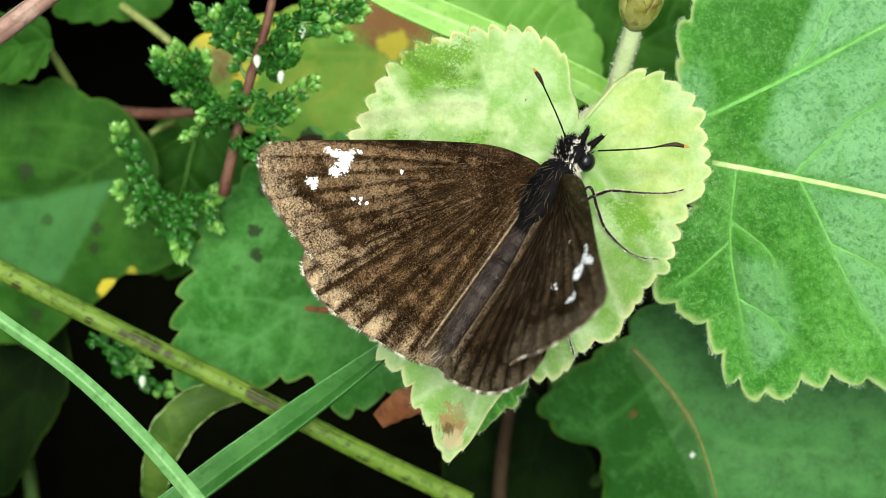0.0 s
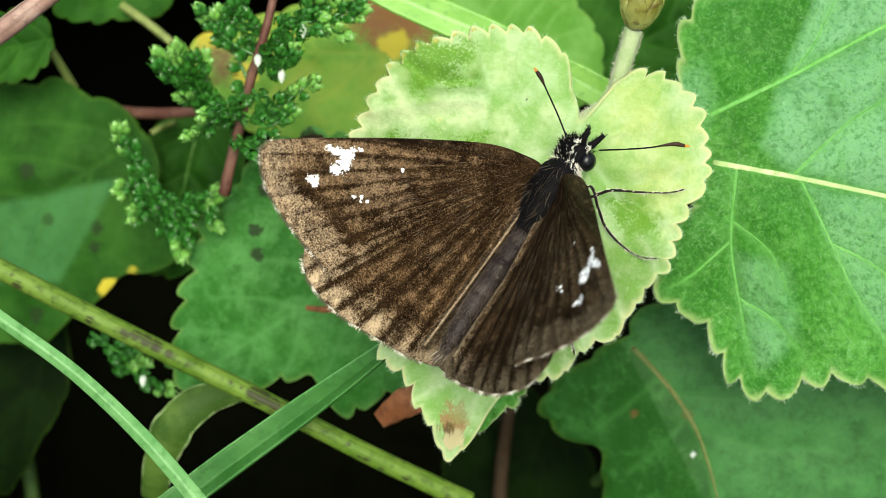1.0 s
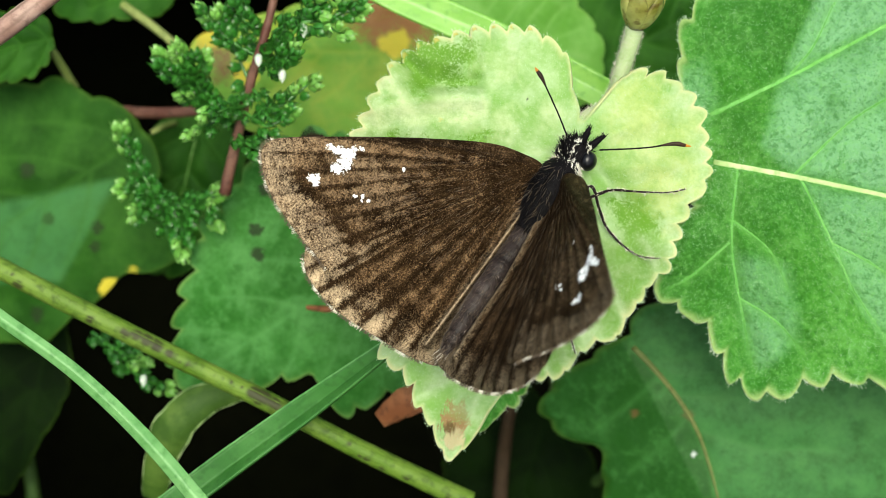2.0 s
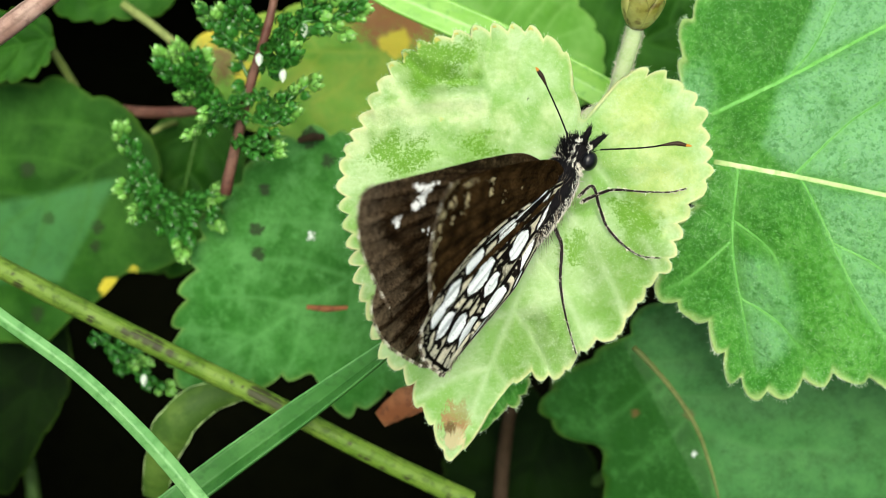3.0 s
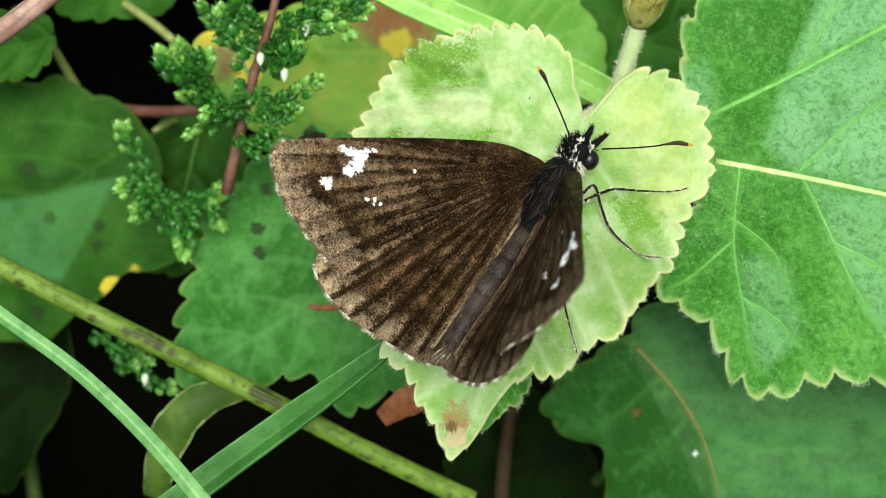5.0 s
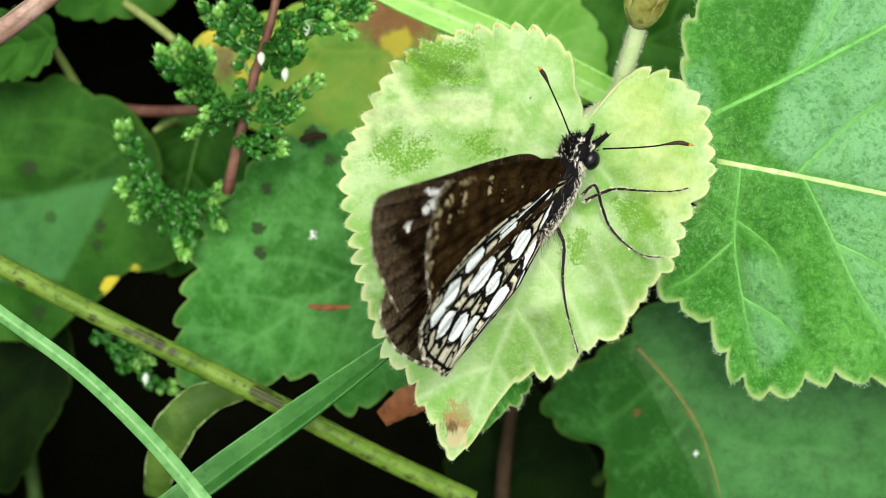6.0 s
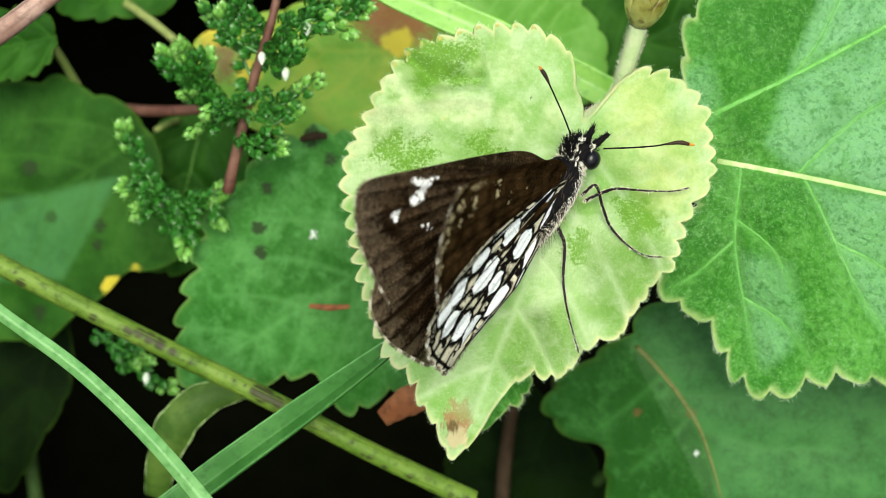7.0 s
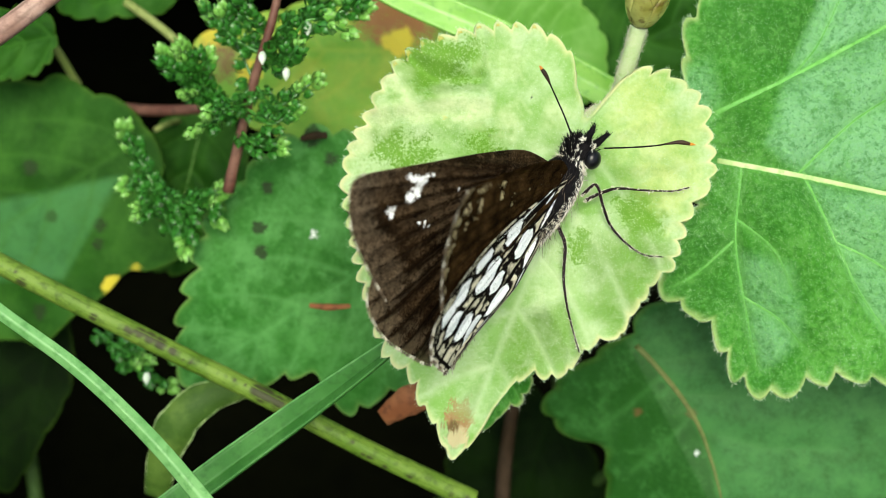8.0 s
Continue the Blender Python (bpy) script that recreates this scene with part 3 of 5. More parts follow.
    (-5.2, 7.0, 1.2, CREAM, 0.95, 0.5), (-3.4, 6.8, 1.2, CREAM, 0.9, 0.5), (-7.2, 6.9, 1.2, CREAM, 0.95, 0.5), (-9.0, 6.4, 1.3, CREAM, 0.9, 0.5), (-1.4, 6.2, 1.3, CREAM, 0.6, 0.6), (-7.9, 8.7, 1.0, CREAM, 0.8, 0.6), (-1.6, 9.6, 1.6, CREAM, 0.45, 0.8), (1.6, 6.4, 1.2, CREAM, 0.6, 0.6), (-10.3, 5.0, 0.9, CREAM, 0.7, 0.5), (-6.1, 9.4, 2.2, MOSS, 0.85, 0.8), (-4.0, 9.9, 1.5, MOSS, 0.7, 0.8), (-8.2, 4.4, 1.6, MOSS, 0.8, 0.8), (-6.4, 4.2, 1.2, MOSS, 0.7, 0.8), (-2.9, 4.7, 1.4, MOSS, 0.6, 0.8), (6.0, 0.6, 1.5, MOSS, 0.8, 0.8), (7.1, 0.2, 1.2, MOSS, 0.7, 0.8), (2.8, -1.5, 1.5, MOSS, 0.7, 0.8)] + [(0.982 * tip_reach[k] * math.cos(tip_angles[k]), 0.982 * tip_reach[k] * math.sin(tip_angles[k]), 0.13, (0.55, 0.47, 0.10), 0.8, 0.5) for k in tooth_tips], 0.12, "midrib", 1500, 0.28, 20000, stalk=False)

# pale mint fields paint the sky's sheen into the colour between the veins
right_blade = Blade((23.66, 2.88, -5.0), [15.4, 15.0, 14.8, 14.8, 14.9, 15.0, 15.3, 15.7, 16.4, 16.7, 17.3, 18.2, 18.6, 18.5, 18.7, 18.4, 17.7, 17.2, 16.5, 15.8, 15.0, 14.3, 13.4, 11.9, 10.4, 9.5, 8.4, 7.7, 7.8, 7.9, 8.2, 8.8, 9.6, 10.6, 11.6, 11.6, 11.3, 10.6, 10.8, 11.4, 12.0, 12.6, 12.5, 12.4, 11.3, 11.0, 11.1, 11.3, 12.0, 13.3, 14.5, 15.2, 15.9, 16.0, 16.2, 16.5, 16.2, 16.0, 16.0, 15.9],
                    (-5.8, 2.2), (13.0, -2.2), 44, 0.85, 4, 13.0, 46, 0.0, 1.0, 0.4, (0.02, 0), 1.5, 1.2, 11, lines=[
    [(-6.75, 2.55), (-1.8, 1.6), (4.2, 0.35), (8.5, -0.7), (12.4, -1.8)], [(-6.9, 5.5), (-1.8, 8.0), (4.2, 11.2), (8.9, 13.8)], [(-2.1, 7.8), (-0.35, 9.9), (1.1, 12.8)],
    [(-5.3, 2.2), (-5.7, -2.5), (-5.0, -7.1), (-4.3, -10.3)], [(-1.4, 1.5), (0.0, -1.4), (1.8, -5.3), (3.9, -8.5), (5.4, -11.0)], [(-1.8, 1.7), (1.8, 5.1), (5.3, 7.1), (9.0, 8.6)],
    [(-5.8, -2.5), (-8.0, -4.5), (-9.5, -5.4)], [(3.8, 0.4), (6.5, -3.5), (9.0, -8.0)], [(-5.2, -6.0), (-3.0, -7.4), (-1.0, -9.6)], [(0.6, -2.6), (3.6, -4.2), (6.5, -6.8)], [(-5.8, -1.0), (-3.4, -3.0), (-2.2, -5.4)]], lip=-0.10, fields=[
    ([(-8.0, 9.0), (-7.2, 14.5), (0.9, 14.5), (-2.4, 8.2), (-6.0, 9.6)], DEEP, 0.85, 0.5), ([(1.2, 16.0), (-2.1, 8.2), (4.2, 11.4), (10.0, 14.6), (8.0, 18.0)], SKY_SHEEN, 0.85, 0.4),
    ([(-2.4, 7.6), (4.2, 10.9), (9.5, 13.6), (14.0, 8.0), (14.0, -1.8), (4.2, 0.6), (-1.8, 1.9), (-3.8, 3.6)], SKY_SHEEN, 0.8, 0.5), ([(-1.2, 1.2), (0.5, -2.7), (2.6, -7.0), (6.0, -11.0), (14.0, -9.0), (13.0, -2.4), (4.2, 0.1)], SKY_SHEEN, 0.6, 0.4),
    ([(-5.5, -3.2), (-2.3, -4.0), (-1.6, -8.5), (-3.9, -10.4), (-4.9, -7.9)], SKY_SHEEN, 0.5, 0.5), ([(-8.5, 3.0), (-6.6, 6.2), (-7.4, 8.8), (-9.6, 8.0)], SKY_SHEEN, 0.5, 0.6), ([(-5.9, 1.8), (-4.8, -7.0), (-8.0, -8.0), (-11.0, -4.0)], DEEP, 0.35, 0.6)])
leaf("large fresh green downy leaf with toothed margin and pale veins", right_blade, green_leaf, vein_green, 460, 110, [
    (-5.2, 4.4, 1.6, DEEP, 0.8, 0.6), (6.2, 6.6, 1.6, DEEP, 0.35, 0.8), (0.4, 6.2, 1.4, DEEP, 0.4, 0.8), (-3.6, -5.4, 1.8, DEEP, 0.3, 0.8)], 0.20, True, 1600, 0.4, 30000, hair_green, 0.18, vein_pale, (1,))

# one half is painted darker, one lighter, as light falls across the midrib fold
lower_blade = Blade((19.65, -10.83, -14.0), [13.0, 12.2, 11.7, 10.5, 9.8, 9.2, 8.8, 8.8, 8.7, 8.6, 8.8, 8.7, 8.5, 9.2, 10.7, 12.4, 11.9, 9.2, 10.1, 11.5, 11.9, 12.4, 12.9, 13.1, 13.8, 14.0, 14.3, 14.3, 14.3, 13.6],
                    (-7.4, 4.7), (0.0, -9.5), 26, 0.6, 4, 10.0, 46, 0.6, 0.4, -3.6, (0.30, 0.22), 0.25, 0.5, 21, lines=[
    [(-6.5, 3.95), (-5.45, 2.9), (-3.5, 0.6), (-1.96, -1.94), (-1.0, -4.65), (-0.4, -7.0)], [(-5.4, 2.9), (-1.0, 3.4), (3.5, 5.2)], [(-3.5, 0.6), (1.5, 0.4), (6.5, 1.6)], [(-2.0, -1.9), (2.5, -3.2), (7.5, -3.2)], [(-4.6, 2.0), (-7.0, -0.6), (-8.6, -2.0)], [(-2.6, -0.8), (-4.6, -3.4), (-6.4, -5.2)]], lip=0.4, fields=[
    ([(-7.4, 4.66), (-5.45, 2.9), (-3.5, 0.6), (-1.96, -1.94), (-1.0, -4.65), (-0.4, -16.0), (-16.0, -16.0), (-16.0, 6.0)], SHADED_HALF, 0.85, 0.3), ([(-7.4, 4.9), (-5.25, 2.9), (-3.3, 0.6), (-1.76, -1.94), (-0.8, -4.65), (0.0, -16.0), (16.0, -16.0), (16.0, 12.0), (-9.0, 12.0)], LIT_HALF, 0.6, 0.3)])
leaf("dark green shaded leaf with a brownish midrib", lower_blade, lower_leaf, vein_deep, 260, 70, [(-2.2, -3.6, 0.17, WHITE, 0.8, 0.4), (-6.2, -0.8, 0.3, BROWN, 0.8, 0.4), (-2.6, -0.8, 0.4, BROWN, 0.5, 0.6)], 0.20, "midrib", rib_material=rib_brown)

mid_blade = Blade((-10.64, -3.18, -18.0), [10.1, 9.5, 9.4, 9.6, 10.4, 10.9, 11.5, 11.8, 11.2, 10.3, 9.2, 8.6, 8.2, 8.1, 7.9, 7.7, 8.0, 8.7, 9.5, 10.8, 10.2, 8.4, 7.2, 6.5, 6.0, 6.3, 9.6, 9.4, 10.2, 10.3, 10.5, 10.1],
                  (8.5, 4.0), (-8.6, -6.8), 24, 0.95, 4, 9.0, 46, 0.0, 0.7, 0.3, (0.0, 0.03), 0.25, 0.9, 31)
leaf("green leaf with small dark spots and toothed edge", mid_blade, mid_leaf, vein_deep, 260, 70, [
    (-2.7, 4.5, 0.46, DARK, 1.0, 0.8), (-2.65, 2.7, 0.46, DARK, 1.0, 0.8), (-2.2, 7.3, 0.46, DARK, 1.0, 0.8), (1.0, 11.0, 0.7, DARK, 0.8, 0.4), (2.4, 9.4, 0.5, DARK, 0.8, 0.8), (1.1, 4.0, 0.27, WHITE, 0.8, 0.9)], 0.14, "midrib")

# the pale sector paints sheen on the lighter side of the blade's fold
left_blade = Blade((-30.43, 4.37, -26.0), [9.0, 8.8, 8.9, 8.9, 8.6, 8.3, 8.2, 8.5, 8.3, 8.5, 8.9, 9.6, 10.3, 11.0, 11.7, 11.8, 12.1, 12.0, 12.5, 12.4, 12.7, 12.2, 12.1, 10.5, 9.4, 8.9, 8.8, 10.2, 11.4, 9.6],
                   (8.0, 4.5), (-9.0, -6.5), 14, 0.5, 4, 9.0, 44, 0.0, 0.8, 0.9, (0.0, 0.05), 0.2, 0.9, 41, fields=[([(-14.0, -3.4), (-7.8, -2.2), (-3.4, -1.0), (5.55, 0.86), (0.92, -6.9), (-7.8, -7.2), (-14.0, -8.0)], LIT_SECTOR, 0.95, 0.35)])
leaf("large mid-green leaf with faint dark spots behind the heather", left_blade, dimmed_leaf, vein_deep, 220, 60, [
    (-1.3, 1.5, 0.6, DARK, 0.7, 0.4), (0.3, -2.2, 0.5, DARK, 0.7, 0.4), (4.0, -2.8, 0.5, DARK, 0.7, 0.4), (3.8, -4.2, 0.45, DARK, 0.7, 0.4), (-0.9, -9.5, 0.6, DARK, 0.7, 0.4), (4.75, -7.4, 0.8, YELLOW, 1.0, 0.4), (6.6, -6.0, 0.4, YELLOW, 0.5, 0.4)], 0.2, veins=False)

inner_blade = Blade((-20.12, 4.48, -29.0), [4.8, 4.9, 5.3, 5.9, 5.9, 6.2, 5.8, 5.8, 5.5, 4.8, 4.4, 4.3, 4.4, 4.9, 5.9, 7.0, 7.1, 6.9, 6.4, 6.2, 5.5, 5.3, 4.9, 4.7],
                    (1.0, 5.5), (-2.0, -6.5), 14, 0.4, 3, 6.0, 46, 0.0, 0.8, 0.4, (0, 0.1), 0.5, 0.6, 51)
leaf("smooth dark green leaf in shade behind the heather", inner_blade, dimmed_leaf, vein_deep, 180, 50, rib=0.07, veins="midrib", stalk=False)

yellow_blade = Blade((-10.37, 14.06, -24.0), [10.9, 10.9, 10.1, 8.8, 6.5, 5.4, 4.7, 4.3, 4.2, 4.3, 4.7, 5.2, 6.3, 8.5, 8.9, 8.5, 7.6, 6.9, 6.6, 6.4, 6.5, 6.6, 6.9, 7.5, 8.1, 9.1, 9.9, 10.6],
                     (9.5, 0.5), (-8.5, 1.0), 12, 0.4, 4, 7.0, 46, 0.0, 0.6, 0.2, (0, 0.06), 0.12, 0.8, 61)
leaf("yellowing bright green leaf with brown blotches", yellow_blade, yellow_leaf, vein_green, 220, 60, [
    (-6.6, 0.3, 2.1, BROWN, 0.75, 0.5), (-4.6, -1.0, 1.0, YELLOW, 0.9, 0.4), (-7.6, 2.0, 1.4, YELLOW, 0.8, 0.5), (5.2, 3.2, 2.4, RUST, 1.0, 0.5), (7.6, 3.0, 2.0, RUST, 1.0, 0.5), (6.7, 1.4, 1.1, YELLOW, 1.0, 0.4), (-1.5, 2.5, 2.0, YELLOW, 0.4, 0.6)], 0.16, veins=False)

upper_blade = Blade((4.84, 15.91, -22.0), [6.7, 5.9, 5.4, 4.7, 4.5, 4.3, 4.0, 4.1, 4.4, 4.8, 5.1, 5.1, 4.9, 4.9, 5.4, 5.9, 6.3, 6.9, 6.7, 6.9, 7.0, 7.5, 7.6, 7.4],
                    (-4.0, -3.0), (5.5, 0.5), 16, 0.4, 4, 6.0, 46, 0.0, 0.8, 0.3, (0, 0.1), 0.08, 0.6, 71)
leaf("soft light green leaf behind the pale leaf", upper_blade, light_leaf, vein_green, 200, 50, veins=False)

back_blade = Blade((15.46, 16.58, -30.0), [8.8, 8.4, 8.5, 7.8, 7.2, 7.2, 6.8, 6.7, 7.0, 7.0, 6.9, 6.9, 6.3, 6.2, 6.3, 6.3, 6.7, 7.1, 7.2, 7.8, 7.9, 8.4, 8.7, 8.6],
                   (-5.0, -3.0), (6.0, 3.0), 16, 0.4, 4, 7.0, 46, 0.0, 0.8, 0.3, (0, 0.1), 0.5, 0.6, 81)
leaf("dark green leaf in shade behind the bud", back_blade, dimmed_leaf, vein_deep, 200, 50, veins=False)

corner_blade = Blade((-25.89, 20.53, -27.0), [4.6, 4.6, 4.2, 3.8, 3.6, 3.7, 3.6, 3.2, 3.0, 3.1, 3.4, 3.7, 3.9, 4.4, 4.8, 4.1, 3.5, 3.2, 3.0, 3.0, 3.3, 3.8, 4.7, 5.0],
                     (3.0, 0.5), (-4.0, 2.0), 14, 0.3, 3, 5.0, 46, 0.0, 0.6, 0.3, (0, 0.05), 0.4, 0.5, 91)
leaf("small mid-green leaf on a pale stalk", corner_blade, dimmed_leaf, vein_deep, 160, 40, rib=0.08, veins="midrib", stalk=False)

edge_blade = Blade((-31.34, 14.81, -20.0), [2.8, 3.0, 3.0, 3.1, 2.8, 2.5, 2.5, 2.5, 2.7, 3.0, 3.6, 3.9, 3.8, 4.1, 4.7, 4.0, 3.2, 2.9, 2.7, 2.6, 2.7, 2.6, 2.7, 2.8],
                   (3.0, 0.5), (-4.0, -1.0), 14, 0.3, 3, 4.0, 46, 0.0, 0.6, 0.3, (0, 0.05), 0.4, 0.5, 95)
leaf("light green leaf beside the pink twig", edge_blade, dimmed_leaf, vein_deep, 160, 40, rib=0.08, veins="midrib", stalk=False)

under_blade = Blade((-33.34, -11.31, -32.0), [3.0, 3.3, 3.9, 4.5, 5.6, 5.9, 6.6, 6.8, 7.1, 7.4, 6.8, 6.7, 7.1, 7.2, 7.6, 8.7, 9.0, 8.9, 5.6, 4.2, 3.4, 3.1, 3.0, 2.9],
                    (2.0, 7.0), (-1.0, -8.0), 14, 0.5, 4, 6.0, 46, 0.0, 0.8, 0.3, (0, 0.02), 0.12, 0.6, 97)
leaf("leaf low in the shade, darkened through its colour", under_blade, shade_leaf, vein_deep, 160, 40, veins=False)

small_blade = Blade((3.48, -9.03, -7.0), [1.7, 2.1, 2.4, 2.6, 2.1, 1.9, 1.8, 1.9, 2.1, 2.6, 2.6, 2.5, 2.6, 2.9, 3.0, 3.1, 3.3, 2.6, 1.6, 1.4, 1.4, 1.4, 1.5, 1.6],
                    (0.0, 3.0), (-0.6, -3.0), 12, 0.4, 3, 3.0, 46, 0.0, 0.5, 0.2, (0, 0.0), 0.3, 0.4, 99)
leaf("small green leaf tucked beneath the pale leaf", small_blade, green_leaf, vein_green, 200, 40, (), 0.12, True, 200, 0.4)

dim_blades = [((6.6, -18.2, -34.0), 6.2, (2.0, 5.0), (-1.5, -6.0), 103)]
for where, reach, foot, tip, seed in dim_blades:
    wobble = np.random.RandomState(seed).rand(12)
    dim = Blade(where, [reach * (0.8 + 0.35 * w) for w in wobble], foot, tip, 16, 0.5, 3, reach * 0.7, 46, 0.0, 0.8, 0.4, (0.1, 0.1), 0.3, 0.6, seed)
    leaf("dim leaf deep in the shade, darkened through its colour", dim, shade_leaf, vein_deep, 140, 36, veins=False)

# ---- ground ----
gx, gy = np.meshgrid(np.linspace(-1, 1, 90), np.linspace(-1, 1, 90))
gx, gy = (np.sign(gx) * np.abs(gx) ** 4 * 60).ravel(), (np.sign(gy) * np.abs(gy) ** 4 * 60).ravel()
gz = (fractal(gx, gy, 18.0, 2) - 0.5) * 0.025
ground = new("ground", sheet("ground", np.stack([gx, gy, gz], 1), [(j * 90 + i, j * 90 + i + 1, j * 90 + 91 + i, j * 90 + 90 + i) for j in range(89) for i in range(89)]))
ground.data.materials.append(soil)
tagged(ground, "humus soil with deep shade put into its colour", "ground", "", "structure")


def undergrowth(count, seed):
    """Dense low leaves added out of view around the clearing, to keep light off the soil."""
    rnd = np.random.RandomState(seed)
    verts, faces = [], []
    inverse = TRAY.inverted()
    made = 0
    while made < count:
        far = 0.03 + 0.6 * rnd.rand() ** 1.6
        a = rnd.rand() * 2 * math.pi
        p = Vector((far * math.cos(a), 0.01 + far * math.sin(a), 0.02 + (0.10 + 0.03 * min(1, far * 4)) * rnd.rand()))
        x, y, w = (inverse @ p) / MM
        k = (DIST - w) / DIST
        size = 9 + 12 * rnd.rand()
        if w > -10 - 0.1 * far / MM or (abs(x) < 27.5 * k + size and abs(y) < 16 * k + size):
            continue
        q = Euler((rnd.normal() * 0.5, rnd.normal() * 0.5, rnd.rand() * 6.3)).to_matrix()
        n0 = len(verts)
        for i, (u, wide) in enumerate(((-1, 0.05), (-0.5, 0.55), (0.1, 0.66), (0.6, 0.42), (1.0, 0.04))):
            for v in (-1, 0, 1):
                verts.append(p + q @ Vector((u * size, v * wide * size, 0.14 * size * abs(v) - 0.12 * size * u * u)) * MM)
        faces += [(n0 + i * 3 + j, n0 + i * 3 + j + 1, n0 + i * 3 + 4 + j, n0 + i * 3 + 3 + j) for i in range(4) for j in range(2)]
        made += 1
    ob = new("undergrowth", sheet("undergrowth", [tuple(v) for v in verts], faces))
    ob.data.materials.append(dimmed_leaf)
    tagged(ob, "dense dark green leaves added out of view to shade the soil", "undergrowth", "", "stuff")


undergrowth(2600, 5)


# ---- grass, stems and twigs ----
def marks_on(me, spots, colour):
    co = np.zeros(len(me.vertices) * 3)
    me.vertices.foreach_get("co", co)
    co = co.reshape(-1, 3) / MM
    m = np.zeros(len(co))
    for x, y, z, size in spots:
        q = np.linalg.norm(co - np.array((x, y, z)), axis=1) / size + 0.6 * (fractal(co[:, 0], co[:, 1], 1.5, 4) - 0.5)
        m = np.maximum(m, np.clip((1.1 - q) / 0.35, 0, 1))
    floats(me, "mark", m * 0.85)
    colours(me, "mark_colour", np.tile(np.array(colour), (len(co), 1)))


def stem(name, label, category, points, radii, material, flat=1.0, spots=(), sides=20, n=160, streak=None, ribs=()):
    base = points[0]
    ob = thing(name, base, label, category)
    rel = [tuple(p[k] - base[k] for k in range(3)) for p in points]
    me = tube("stalk", rel, radii, n, sides, 0.05, flat, 3)
    if spots:
        marks_on(me, [(s[0] - base[0], s[1] - base[1], s[2] - base[2], s[3]) for s in spots], (0.022, 0.016, 0.010))
    if spots and streak:
        marks = np.zeros(len(me.vertices), dtype=np.float32)
        me.attributes["mark"].data.foreach_get("value", marks)
    if streak:
        rnd = np.random.RandomState(8)
        along = np.linspace(0, 7, n)[:, None] + np.zeros((1, sides))
        m = lattice(along + rnd.rand(sides)[None, :] * 90, along * 0, 1.0, 5) * rnd.rand(sides)[None, :]
        m = np.append(np.clip(m.ravel() * 1.6 - 0.25, 0, 0.9), (0, 0))
        if spots:
            me.attributes["mark"].data.foreach_set("value", np.maximum(m * 0.6, marks).astype(np.float32))
        else:
            floats(me, "mark", m)
            colours(me, "mark_colour", np.tile(np.array(streak), (len(me.vertices), 1)))
    part("stalk", me, material, ob)
    c = smooth_path(rel, 60)
    tan = np.gradient(c, axis=0)
    tan /= np.linalg.norm(tan, axis=1)[:, None]
    side = np.cross(tan, (0.05, 0.03, 1.0))
    side /= np.linalg.norm(side, axis=1)[:, None]
    lift = np.cross(side, tan)
    r = np.interp(np.linspace(0, 1, 60), np.linspace(0, 1, len(radii)), radii)[:, None]
    for angle, thick in ribs:
        line = c + r * (side * math.cos(radians(angle)) + lift * math.sin(radians(angle)))
        part("rib", tube("rib", [tuple(p) for p in line[::3]], (thick, thick, thick), 80, 6, 0.3), stalk_green, ob)
    return ob


def grass_blade(label, points, widths, material, crease=0.3, twist=0.0, n=60, keel=0):
    """A long blade with a V-shaped section and a raised keel."""
    base = points[0]
    ob = thing("grass_blade", base, label, "grass")
    c = smooth_path([tuple(p[k] - base[k] for k in range(3)) for p in points], n)
    w = np.interp(np.linspace(0, 1, n), np.linspace(0, 1, len(widths)), widths)
    tan = np.gradient(c, axis=0)
    tan /= np.linalg.norm(tan, axis=1)[:, None]
    side = np.cross(tan, (0, 0, 1.0))
    side /= np.linalg.norm(side, axis=1)[:, None]
    lift = np.cross(side, tan)
    turn = radians(twist)
    side, lift = side * math.cos(turn) + lift * math.sin(turn), lift * math.cos(turn) - side * math.sin(turn)
    us = np.linspace(-1, 1, 13)
    v = c[:, None, :] + (w[:, None] / 2 * us[None, :])[:, :, None] * side[:, None, :] + (w[:, None] * crease * (np.abs(us)[None, :] + 0.03 * np.cos(us * 22)[None, :]))[:, :, None] * lift[:, None, :]
    k = len(us)
    me = sheet("blade", v.reshape(-1, 3) * MM, [(i * k + j, (i + 1) * k + j, (i + 1) * k + j + 1, i * k + j + 1) for i in range(n - 1) for j in range(k - 1)])
    b = part("blade", me, material, ob)
    solid = b.modifiers.new("thickness", "SOLIDIFY")
    solid.thickness, solid.offset = 0.2 * MM, 0.0
    rim = v[:, 0 if keel < 0 else -1, :] if keel else c
    part("keel" if not keel else "margin", tube("keel", [tuple(p) for p in rim[::4]], [0.5 * k2 for k2 in (0.16, 0.2, 0.16)], n, 7), grass_pale, ob, "pale raised edge")
    return ob


spot_rnd = np.random.RandomState(77)
STEM_LINE = [(-31.22, -0.07, -9.0), (-29.0, -1.37, -9.0), (-19.2, -6.33, -9.0), (-11.67, -10.08, -9.5), (-5.38, -13.41, -10.0), (1.74, -16.94, -11.0)]
STEM_FLECKS = [(p[0] + 0.4 * spot_rnd.normal() * 0.46, p[1] + 0.4 * spot_rnd.normal() * 0.88, p[2] + 0.6, 0.12 + 0.28 * spot_rnd.rand() ** 2) for p in smooth_path(STEM_LINE, 90) if spot_rnd.rand() < 0.35]
stem("plant_stem", "yellow-green fallen stem with dark blotches", "stem", [(-31.22, -0.07, -9.0), (-29.0, -1.37, -9.0), (-19.2, -6.33, -9.0), (-11.67, -10.08, -9.5), (-5.38, -13.41, -10.0), (1.74, -16.94, -11.0)], (0.72, 0.68, 0.66, 0.66, 0.7), stalk_green, 1.0,
